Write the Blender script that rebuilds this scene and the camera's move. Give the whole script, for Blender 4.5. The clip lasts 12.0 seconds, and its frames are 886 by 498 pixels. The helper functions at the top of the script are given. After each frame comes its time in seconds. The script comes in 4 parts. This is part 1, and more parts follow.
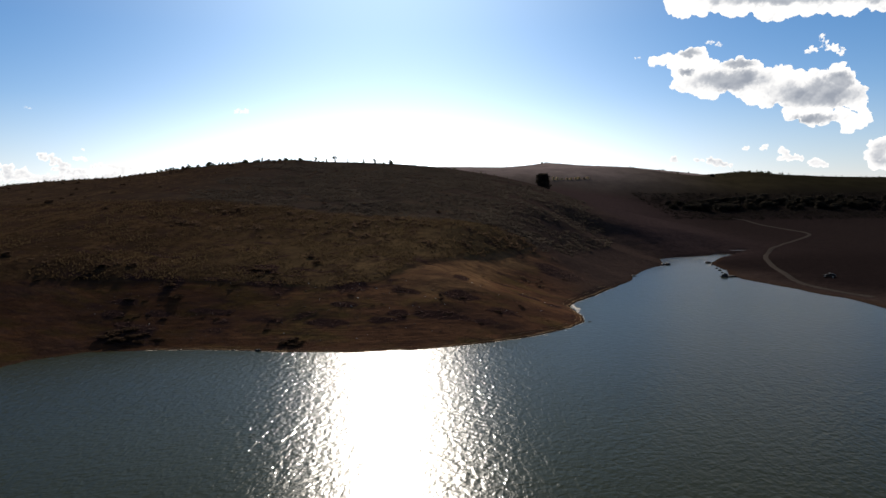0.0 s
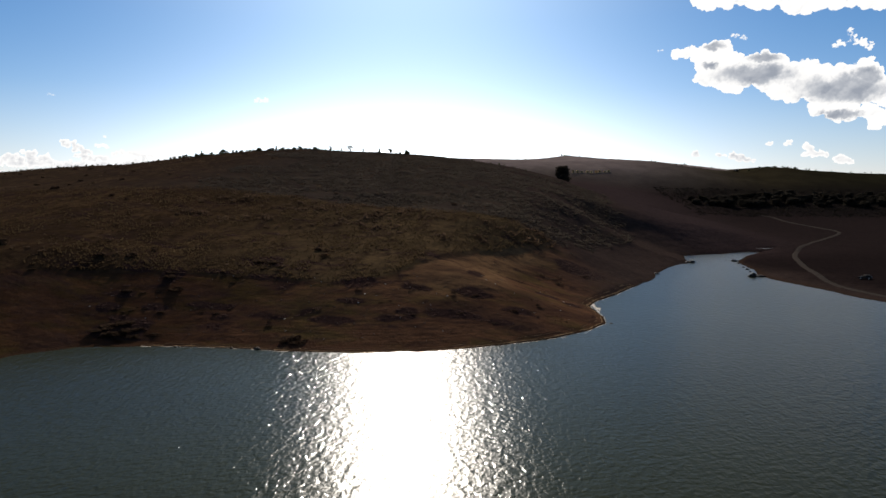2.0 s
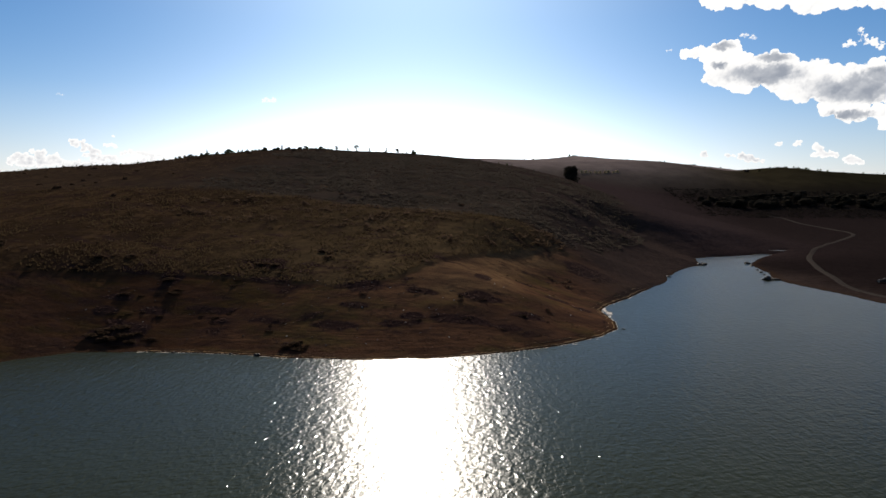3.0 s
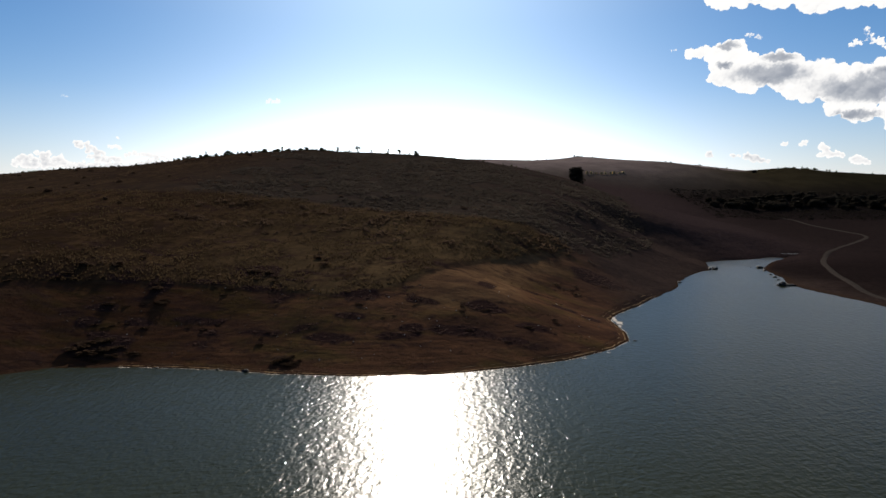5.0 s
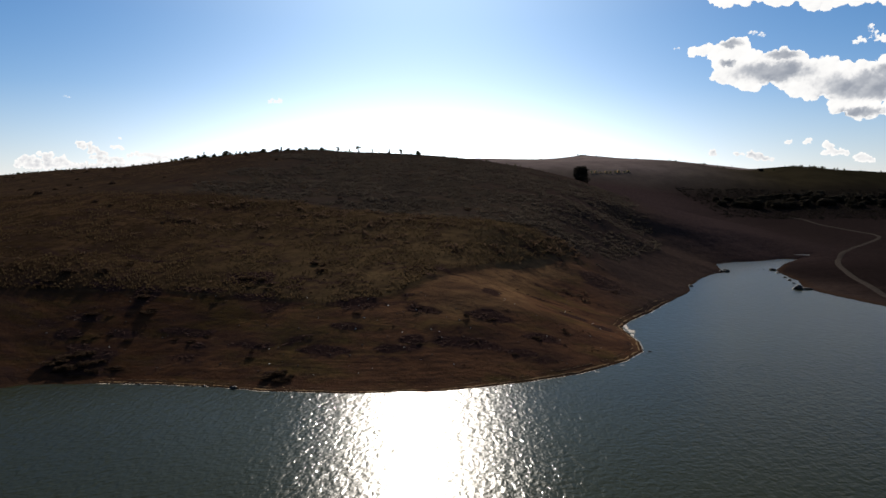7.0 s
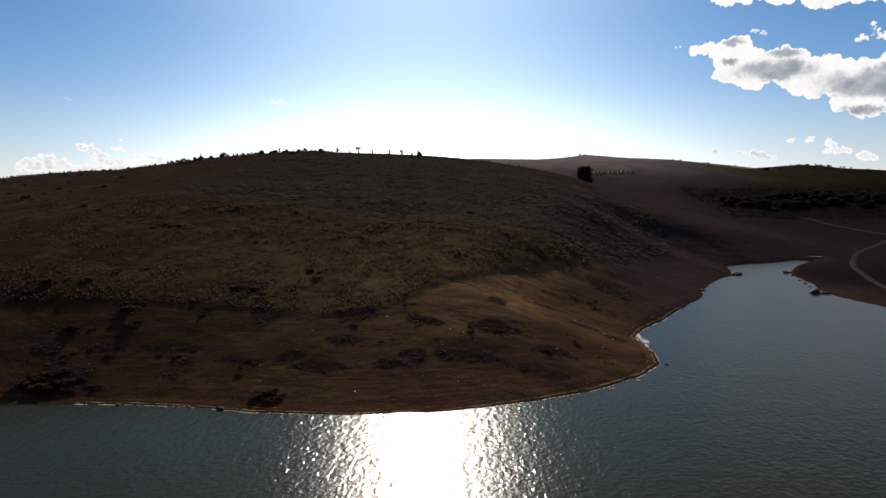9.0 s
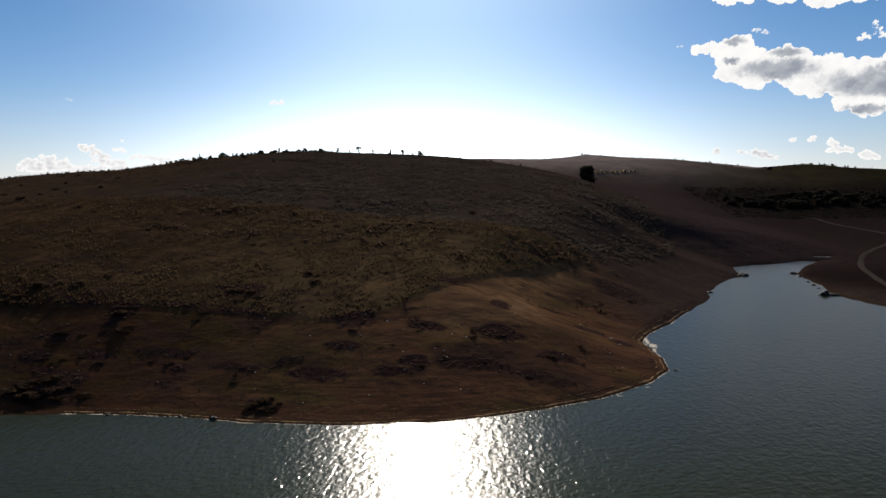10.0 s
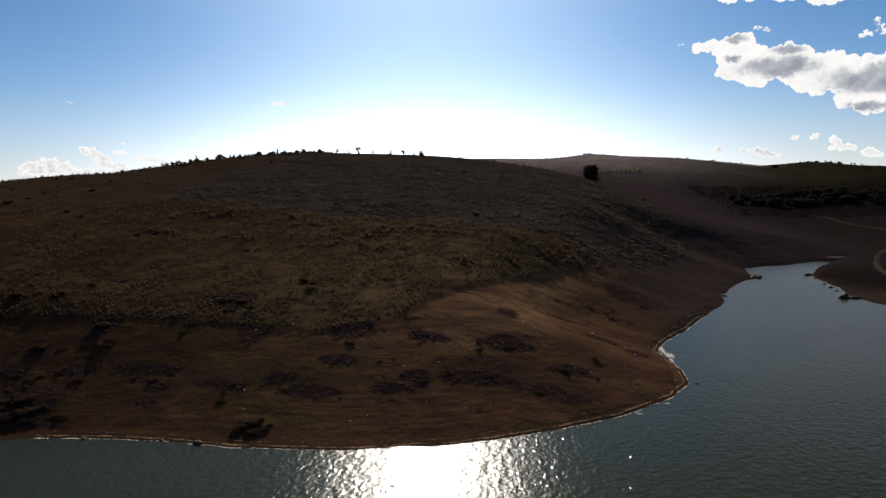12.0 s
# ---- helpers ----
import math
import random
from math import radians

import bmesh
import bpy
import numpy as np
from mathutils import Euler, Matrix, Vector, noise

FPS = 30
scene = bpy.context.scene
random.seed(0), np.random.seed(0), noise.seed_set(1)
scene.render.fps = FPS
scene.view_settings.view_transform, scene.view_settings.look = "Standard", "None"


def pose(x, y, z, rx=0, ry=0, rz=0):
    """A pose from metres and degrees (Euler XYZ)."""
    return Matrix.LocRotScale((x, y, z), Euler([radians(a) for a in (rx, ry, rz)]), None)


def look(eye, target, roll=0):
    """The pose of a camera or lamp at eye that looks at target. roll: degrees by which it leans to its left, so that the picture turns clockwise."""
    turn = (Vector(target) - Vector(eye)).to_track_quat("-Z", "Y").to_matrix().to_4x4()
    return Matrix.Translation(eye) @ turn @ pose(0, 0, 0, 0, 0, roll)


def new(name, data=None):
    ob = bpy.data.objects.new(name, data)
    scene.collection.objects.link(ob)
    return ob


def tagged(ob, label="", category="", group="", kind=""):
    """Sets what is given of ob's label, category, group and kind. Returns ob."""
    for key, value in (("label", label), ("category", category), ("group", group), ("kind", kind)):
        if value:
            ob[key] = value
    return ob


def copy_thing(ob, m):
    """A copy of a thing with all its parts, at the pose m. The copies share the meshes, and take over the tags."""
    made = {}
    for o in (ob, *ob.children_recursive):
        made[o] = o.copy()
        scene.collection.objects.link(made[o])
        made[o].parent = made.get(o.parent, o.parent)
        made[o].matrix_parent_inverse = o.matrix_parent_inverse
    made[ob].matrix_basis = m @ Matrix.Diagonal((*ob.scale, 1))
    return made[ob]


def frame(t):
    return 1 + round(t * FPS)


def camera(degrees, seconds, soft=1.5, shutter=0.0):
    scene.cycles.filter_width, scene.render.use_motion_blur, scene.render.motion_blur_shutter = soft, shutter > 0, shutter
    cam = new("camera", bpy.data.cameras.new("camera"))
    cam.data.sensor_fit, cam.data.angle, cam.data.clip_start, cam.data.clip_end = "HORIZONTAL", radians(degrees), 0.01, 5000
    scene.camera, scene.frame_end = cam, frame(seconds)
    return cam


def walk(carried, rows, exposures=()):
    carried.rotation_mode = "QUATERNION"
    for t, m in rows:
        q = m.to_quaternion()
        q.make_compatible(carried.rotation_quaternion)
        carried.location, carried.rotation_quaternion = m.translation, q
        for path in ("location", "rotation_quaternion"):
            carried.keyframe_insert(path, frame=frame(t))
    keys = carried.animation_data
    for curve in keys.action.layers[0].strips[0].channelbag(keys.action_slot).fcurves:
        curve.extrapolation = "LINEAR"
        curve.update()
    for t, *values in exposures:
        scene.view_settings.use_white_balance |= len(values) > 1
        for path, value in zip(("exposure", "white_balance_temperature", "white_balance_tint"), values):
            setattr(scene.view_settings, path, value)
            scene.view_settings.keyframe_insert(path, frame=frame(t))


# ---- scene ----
cam = camera(64.0, 12.0)
PATH = [
    (0, (0.568, 0.7, 33.674), (0.491, 2.693, 33.523), -0.7),
    (0.5, (1.37, 2.734, 33.567), (1.293, 4.726, 33.41), -0.3),
    (1, (1.39, 5.243, 33.442), (1.302, 7.235, 33.281), -0.1),
    (1.5, (1.194, 8.565, 33.416), (1.082, 10.554, 33.247), 0.0),
    (2, (1.172, 11.237, 33.561), (1.046, 13.225, 33.387), 0.1),
    (2.5, (1.193, 14.0, 33.545), (1.055, 15.987, 33.371), 0.2),
    (3, (0.931, 16.604, 33.725), (0.785, 18.591, 33.551), 0.2),
    (5, (0.945, 25.72, 34.422), (0.787, 27.706, 34.25), 0.1),
    (5.5, (0.865, 28.089, 34.593), (0.704, 30.075, 34.419), 0.1),
    (6, (0.679, 30.321, 34.751), (0.517, 32.306, 34.577), 0.1),
    (6.5, (0.545, 32.763, 34.889), (0.381, 34.748, 34.715), 0.0),
    (7, (0.329, 34.941, 35.008), (0.163, 36.926, 34.834), -0.1),
    (9, (-0.602, 44.319, 35.518), (-0.773, 46.304, 35.345), -0.4),
    (9.5, (-0.758, 46.54, 35.469), (-0.932, 48.525, 35.296), -0.4),
    (10, (-1.042, 48.818, 35.611), (-1.217, 50.803, 35.438), -0.5),
    (10.5, (-1.3, 51.095, 35.581), (-1.476, 53.08, 35.411), -0.6),
    (11, (-1.65, 53.482, 35.718), (-1.828, 55.467, 35.546), -0.6),
    (11.5, (-1.963, 55.442, 35.699), (-2.142, 57.426, 35.527), -0.7),
    (12, (-2.05, 57.917, 35.859), (-2.23, 59.901, 35.687), -0.9),
]
walk(cam, [(t, look(eye, target, roll)) for t, eye, target, roll in PATH], [(0, 0.06), (3, 0.03), (7, -0.02), (12, -0.07)])

# ---------------------------------------------------------------- light
SUN_EL, SUN_AZ = radians(26.0), radians(-6.7)          # height, and turn from north (+y) towards east (+x)
SKY, HAZE = 0.064, 2.0                                 # strengths of the sky and of the haze
world = bpy.data.worlds.new("sky")
scene.world = world
world.use_nodes = True
wn, wl = world.node_tree.nodes, world.node_tree.links
wn.clear()
w_out = wn.new("ShaderNodeOutputWorld")
w_bg = wn.new("ShaderNodeBackground")
w_sky = wn.new("ShaderNodeTexSky")
w_sky.sky_type = "NISHITA"
w_sky.sun_disc = False
w_sky.sun_elevation, w_sky.sun_rotation = SUN_EL, SUN_AZ
w_sky.altitude, w_sky.air_density, w_sky.dust_density, w_sky.ozone_density = 900, 1.0, 0.25, 2.0
# bright haze low over the horizon, strongest below the sun
w_co = wn.new("ShaderNodeTexCoord")
w_sep = wn.new("ShaderNodeSeparateXYZ")
wl.new(w_co.outputs["Generated"], w_sep.inputs[0])


def w_math(op, a, b=0.0):
    n = wn.new("ShaderNodeMath")
    n.operation = op
    for sock, v in zip(n.inputs, (a, b)):
        if hasattr(v, "links"):
            wl.new(v, sock)
        else:
            sock.default_value = v
    return n.outputs[0]


w_dot = wn.new("ShaderNodeVectorMath")
w_dot.operation = "DOT_PRODUCT"
w_dot.inputs[1].default_value = (math.sin(SUN_AZ), math.cos(SUN_AZ), 0)
wl.new(w_co.outputs["Generated"], w_dot.inputs[0])
w_side = w_math("POWER", w_math("MAXIMUM", w_dot.outputs["Value"], 0.0), 22.0)
w_low = w_math("EXPONENT", w_math("MULTIPLY", w_math("ABSOLUTE", w_sep.outputs["Z"]), -11.0))
w_sun = wn.new("ShaderNodeVectorMath")
w_sun.operation = "DOT_PRODUCT"
w_sun.inputs[1].default_value = (math.sin(SUN_AZ) * math.cos(SUN_EL), math.cos(SUN_AZ) * math.cos(SUN_EL), math.sin(SUN_EL))
wl.new(w_co.outputs["Generated"], w_sun.inputs[0])
w_glow = w_math("MULTIPLY", w_math("POWER", w_math("MAXIMUM", w_sun.outputs["Value"], 0.0), 26.0), 0.55)
w_haze = w_math("MULTIPLY", w_low, w_math("ADD", w_math("MULTIPLY", w_side, HAZE), 0.15))
w_tint = wn.new("ShaderNodeVectorMath")
w_tint.operation = "SCALE"
w_tint.inputs[0].default_value = (0.945, 0.975, 1.02)
wl.new(w_haze, w_tint.inputs["Scale"])
w_halo = wn.new("ShaderNodeVectorMath")
w_halo.operation = "MULTIPLY_ADD"
w_halo.inputs[1].default_value = (0.80, 0.99, 1.03)
wl.new(w_glow, w_halo.inputs[0])
wl.new(w_tint.outputs[0], w_halo.inputs[2])
w_bg2 = wn.new("ShaderNodeBackground")
wl.new(w_halo.outputs[0], w_bg2.inputs["Color"])
w_sum = wn.new("ShaderNodeAddShader")
w_bg.inputs["Strength"].default_value = SKY
w_sat = wn.new("ShaderNodeHueSaturation")
w_pale = wn.new("ShaderNodeMapRange")
for k, v in enumerate((0.22, 0.55, 1.25, 0.45)):
    w_pale.inputs[k + 1].default_value = v
wl.new(w_sep.outputs["Z"], w_pale.inputs[0])
w_rim = wn.new("ShaderNodeMapRange")
for k, v in enumerate((0.0, 0.13, 0.62, 1.0)):
    w_rim.inputs[k + 1].default_value = v
wl.new(w_sep.outputs["Z"], w_rim.inputs[0])
wl.new(w_math("MULTIPLY", w_pale.outputs[0], w_rim.outputs[0]), w_sat.inputs["Saturation"])
wl.new(w_sky.outputs[0], w_sat.inputs["Color"])
w_cool = wn.new("ShaderNodeMix")
w_cool.data_type, w_cool.blend_type = "RGBA", "MULTIPLY"
w_cool.inputs[0].default_value = 1.0
w_hue = wn.new("ShaderNodeMix")
w_hue.data_type = "RGBA"
w_hue.inputs[6].default_value, w_hue.inputs[7].default_value = (0.90, 0.925, 1.17, 1), (0.81, 0.985, 1.18, 1)
w_up = wn.new("ShaderNodeMapRange")
w_up.inputs[2].default_value = 0.2
wl.new(w_sep.outputs["Z"], w_up.inputs[0])
wl.new(w_up.outputs[0], w_hue.inputs[0])
wl.new(w_hue.outputs[2], w_cool.inputs[7])
wl.new(w_sat.outputs[0], w_cool.inputs[6])
wl.new(w_cool.outputs[2], w_bg.inputs["Color"])
wl.new(w_bg.outputs[0], w_sum.inputs[0])
wl.new(w_bg2.outputs[0], w_sum.inputs[1])
wl.new(w_sum.outputs[0], w_out.inputs["Surface"])

sun = new("sun", bpy.data.lights.new("sun", "SUN"))
sun.data.energy, sun.data.angle, sun.data.color = 5.2, radians(0.53), (1.0, 0.91, 0.80)
SUN_DIR = Vector((math.sin(SUN_AZ) * math.cos(SUN_EL), math.cos(SUN_AZ) * math.cos(SUN_EL), math.sin(SUN_EL)))
sun.matrix_world = look(SUN_DIR * 300, (0, 0, 0))


# ---------------------------------------------------------------- materials
class Mat:
    """A node material with short ways to add nodes."""

    def __init__(self, name):
        self.m = bpy.data.materials.new(name)
        self.m.use_nodes = True
        self.n, self.l = self.m.node_tree.nodes, self.m.node_tree.links
        self.b = self.n["Principled BSDF"]
        self.out = self.n["Material Output"]

    def put(self, sock, value):
        if hasattr(value, "links"):
            self.l.new(value, sock)
        else:
            sock.default_value = value

    def pos(self, scale=(1, 1, 1)):
        g = self.n.new("ShaderNodeNewGeometry")
        v = self.n.new("ShaderNodeVectorMath")
        v.operation = "MULTIPLY"
        v.inputs[1].default_value = scale
        self.l.new(g.outputs["Position"], v.inputs[0])
        return v.outputs[0]

    def noise(self, scale, detail=4.0, rough=0.55, vec=None, distort=0.0):
        t = self.n.new("ShaderNodeTexNoise")
        t.inputs["Scale"].default_value, t.inputs["Detail"].default_value = scale, detail
        t.inputs["Roughness"].default_value, t.inputs["Distortion"].default_value = rough, distort
        self.l.new(vec if vec is not None else self.pos(), t.inputs["Vector"])
        return t.outputs["Fac"]

    def ramp(self, fac, stops):
        r = self.n.new("ShaderNodeValToRGB")
        e = r.color_ramp.elements
        while len(e) < len(stops):
            e.new(0.5)
        for el, (p, c) in zip(e, stops):
            el.position = p
            el.color = (*c, 1) if isinstance(c, tuple) else (c, c, c, 1)
        self.put(r.inputs[0], fac)
        return r.outputs[0]

    def mix(self, fac, a, b, kind="MIX"):
        x = self.n.new("ShaderNodeMix")
        x.data_type, x.blend_type = "RGBA", kind
        for sock, v in ((x.inputs[0], fac), (x.inputs[6], a), (x.inputs[7], b)):
            self.put(sock, (*v, 1) if isinstance(v, tuple) and len(v) == 3 else v)
        return x.outputs[2]

    def math(self, op, a, b=0.0, c=0.0):
        x = self.n.new("ShaderNodeMath")
        x.operation = op
        for sock, v in zip(x.inputs, (a, b, c)):
            self.put(sock, v)
        return x.outputs[0]

    def span(self, v, lo, hi, a=0.0, b=1.0):
        x = self.n.new("ShaderNodeMapRange")
        x.interpolation_type = "SMOOTHSTEP"
        for sock, val in zip(x.inputs, (v, lo, hi, a, b)):
            self.put(sock, val)
        return x.outputs[0]

    def height(self):
        s = self.n.new("ShaderNodeSeparateXYZ")
        g = self.n.new("ShaderNodeNewGeometry")
        self.l.new(g.outputs["Position"], s.inputs[0])
        return s.outputs["Z"]

    def bump(self, h, strength=0.5, dist=0.1, normal=None):
        b = self.n.new("ShaderNodeBump")
        b.inputs["Strength"].default_value, b.inputs["Distance"].default_value = strength, dist
        self.l.new(h, b.inputs["Height"])
        if normal is not None:
            self.l.new(normal, b.inputs["Normal"])
        self.l.new(b.outputs[0], self.b.inputs["Normal"])
        return b.outputs[0]

    def island(self):
        return self.n.new("ShaderNodeNewGeometry").outputs["Random Per Island"]

    def each(self):
        return self.n.new("ShaderNodeObjectInfo").outputs["Random"]

    def base(self, c, rough=0.9, spec=0.2):
        self.put(self.b.inputs["Base Color"], (*c, 1) if isinstance(c, tuple) and len(c) == 3 else c)
        self.put(self.b.inputs["Roughness"], rough)
        self.put(self.b.inputs["Specular IOR Level"], spec)
        return self.m


def ground_material():
    m = Mat("savanna_ground")
    z = m.height()
    wob = m.noise(0.045, 5, 0.6)
    ragged = m.math("MULTIPLY", m.math("SUBTRACT", m.noise(0.22, 6, 0.7), 0.5), 9.0)

    def zone(name):
        at = m.n.new("ShaderNodeAttribute")
        at.attribute_name = name
        return at.outputs["Fac"]

    upland = m.span(m.math("ADD", zone("terrace"), m.math("MULTIPLY", ragged, 0.45)), -0.9, 1.1)
    # bare drawdown soil below the old water line: tan, with silty bands that follow the level
    silt = m.noise(0.35, 6, 0.68, m.pos((0.5, 0.8, 2.2)))
    blot = m.noise(0.06, 5, 0.6, m.pos((0.7, 1.5, 1)))
    soil = m.mix(m.ramp(silt, [(0.3, 0.0), (0.7, 1.0)]), (0.054, 0.0285, 0.0165), (0.108, 0.0570, 0.0300))
    weed = m.noise(0.09, 5, 0.6, m.pos((0.6, 1.2, 1)))
    soil = m.mix(m.ramp(weed, [(0.48, 0.0), (0.62, 0.7)]), soil, (0.066, 0.050, 0.018))
    xy = m.n.new("ShaderNodeSeparateXYZ")
    m.l.new(m.pos(), xy.inputs[0])
    # paler tan soil on the headland, darker soil towards the west
    reach = m.math("ADD", xy.outputs["X"], m.math("MULTIPLY", m.math("SUBTRACT", m.noise(0.03, 4, 0.6, m.pos((1, 2, 1))), 0.5), 60.0))
    sand = m.math("MULTIPLY", m.span(reach, -30.0, -8.0), m.span(reach, 16.0, 34.0, 1.0, 0.0))
    sand = m.math("MULTIPLY", sand, m.span(z, 6.0, 9.5))
    soil = m.mix(m.span(reach, -75.0, -25.0), m.mix(1.0, soil, (0.56, 0.55, 0.54), "MULTIPLY"), soil)
    soil = m.mix(m.math("MULTIPLY", sand, 0.85), soil, m.mix(m.ramp(silt, [(0.3, 0.0), (0.7, 1.0)]), (0.124, 0.074, 0.037), (0.160, 0.098, 0.048)))
    soil = m.mix(m.ramp(blot, [(0.46, 0.0), (0.62, 0.6)]), soil, (0.033, 0.0200, 0.0155))
    speck = m.noise(0.32, 6, 0.72, m.pos((0.55, 1.3, 1)))
    soil = m.mix(m.ramp(speck, [(0.50, 0.0), (0.64, 0.62)]), soil, (0.030, 0.0188, 0.0158))
    soil = m.mix(m.ramp(speck, [(0.30, 0.4), (0.42, 0.0)]), soil, (0.118, 0.0700, 0.0370))
    lines = m.noise(1.0, 3, 0.6, m.pos((0.03, 0.03, 4.5)))
    lines = m.math("MULTIPLY", m.ramp(lines, [(0.50, 0.0), (0.60, 0.42)]), m.span(z, 2.5, 4.5, 1.0, 0.0))
    lines = m.math("MULTIPLY", lines, m.span(reach, -15.0, 15.0, 1.0, 0.1))
    soil = m.mix(lines, soil, (0.024, 0.0145, 0.0095))
    # dry grass upland: olive and straw with dark scrub patches
    g1 = m.noise(0.05, 7, 0.66, m.pos((1.0, 0.55, 1)))
    g2 = m.noise(0.5, 6, 0.72)
    g3 = m.noise(0.28, 5, 0.7, m.pos((1.0, 0.35, 1)))
    grass = m.mix(m.ramp(g1, [(0.36, 0.0), (0.64, 1.0)]), (0.043, 0.0292, 0.0158), (0.084, 0.0560, 0.0280))
    grass = m.mix(m.ramp(g3, [(0.46, 0.0), (0.60, 0.85)]), grass, (0.029, 0.0202, 0.0115))
    grass = m.mix(m.ramp(g2, [(0.45, 0.0), (0.68, 0.8)]), grass, (0.018, 0.0140, 0.008))
    grass = m.mix(m.span(reach, -110.0, -20.0), m.mix(1.0, grass, (0.74, 0.70, 0.72), "MULTIPLY"), m.mix(0.30, grass, (0.110, 0.080, 0.040)))
    rust = m.noise(0.13, 5, 0.66, m.pos((1.0, 0.6, 1)))
    grass = m.mix(m.ramp(rust, [(0.50, 0.0), (0.62, 0.7)]), grass, (0.027, 0.0175, 0.0125))
    # the grey thornbush that covers the top and the east shoulder of the hill
    thorn = m.math("MULTIPLY", m.span(m.math("ADD", zone("brow"), ragged), -2.0, 5.0), m.span(reach, -165.0, -85.0, 0.25, 1.0))
    bush = m.mix(m.ramp(g2, [(0.35, 0.0), (0.65, 1.0)]), (0.0255, 0.0205, 0.0172), (0.044, 0.0350, 0.0285))
    bush = m.mix(m.ramp(g1, [(0.50, 0.0), (0.66, 0.6)]), bush, (0.058, 0.0450, 0.0300))
    grass = m.mix(m.math("MULTIPLY", thorn, 0.92), grass, bush)
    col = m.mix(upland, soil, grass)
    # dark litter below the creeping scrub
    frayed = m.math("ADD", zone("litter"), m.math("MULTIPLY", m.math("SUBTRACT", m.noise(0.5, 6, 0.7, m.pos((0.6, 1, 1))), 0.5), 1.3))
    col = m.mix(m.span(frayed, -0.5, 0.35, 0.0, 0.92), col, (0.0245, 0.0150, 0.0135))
    # shade painted into the colour east of the headland, olive pasture on far slopes
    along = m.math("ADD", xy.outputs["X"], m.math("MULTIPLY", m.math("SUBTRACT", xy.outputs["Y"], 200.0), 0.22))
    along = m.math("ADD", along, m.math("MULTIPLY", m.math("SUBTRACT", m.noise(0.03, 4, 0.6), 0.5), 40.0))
    east_shade = m.mix(m.ramp(g2, [(0.35, 0.0), (0.65, 1.0)]), (0.027, 0.0200, 0.0172), (0.044, 0.0320, 0.0262))
    col = m.mix(m.span(along, 22.0, 60.0), col, east_shade)
    # valley floor: deeper shade in the colour, deepest on the near bank
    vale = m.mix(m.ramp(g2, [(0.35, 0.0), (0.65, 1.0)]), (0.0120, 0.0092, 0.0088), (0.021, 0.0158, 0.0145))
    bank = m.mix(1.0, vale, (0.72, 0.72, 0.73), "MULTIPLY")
    # veiling glare is painted as paler ground at the valley's west end
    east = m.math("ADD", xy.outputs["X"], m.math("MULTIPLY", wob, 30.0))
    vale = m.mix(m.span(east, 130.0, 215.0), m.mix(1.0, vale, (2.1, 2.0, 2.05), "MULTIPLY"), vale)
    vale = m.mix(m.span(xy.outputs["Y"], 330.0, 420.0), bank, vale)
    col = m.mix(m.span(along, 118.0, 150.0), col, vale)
    # darker again below the valley trees
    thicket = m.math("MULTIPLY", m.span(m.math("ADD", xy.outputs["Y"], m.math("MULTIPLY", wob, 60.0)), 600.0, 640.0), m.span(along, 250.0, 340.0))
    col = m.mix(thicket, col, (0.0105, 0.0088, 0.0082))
    pasture = m.mix(m.ramp(g1, [(0.35, 0.0), (0.65, 1.0)]), (0.021, 0.0180, 0.0105), (0.034, 0.0285, 0.0160))
    pasture = m.mix(m.span(xy.outputs["X"], 260.0, 420.0), pasture, m.mix(1.0, pasture, (0.55, 0.60, 0.60), "MULTIPLY"))
    # straw stands for haze in the colour: paler, greyer ground far off
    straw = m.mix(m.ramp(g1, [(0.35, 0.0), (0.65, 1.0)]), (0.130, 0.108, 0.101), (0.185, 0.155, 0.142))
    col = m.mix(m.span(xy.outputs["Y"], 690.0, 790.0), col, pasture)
    # where that painted haze sets in, nearer on the west side
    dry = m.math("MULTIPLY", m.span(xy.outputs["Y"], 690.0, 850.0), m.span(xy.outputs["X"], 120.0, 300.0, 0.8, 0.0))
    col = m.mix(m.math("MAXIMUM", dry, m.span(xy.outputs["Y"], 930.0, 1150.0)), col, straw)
    # wet dark rim at the water's edge
    wet = m.span(z, 0.06, 0.30, 1.0, 0.0)
    col = m.mix(m.math("MULTIPLY", wet, 0.75), col, (0.030, 0.019, 0.012))
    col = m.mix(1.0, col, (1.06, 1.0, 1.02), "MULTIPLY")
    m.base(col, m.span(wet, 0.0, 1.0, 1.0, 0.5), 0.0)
    h = m.math("ADD", m.noise(0.8, 6, 0.7), m.math("MULTIPLY", m.noise(0.16, 4, 0.6), 3.0))
    m.bump(h, 0.7, 0.3)
    return m.m


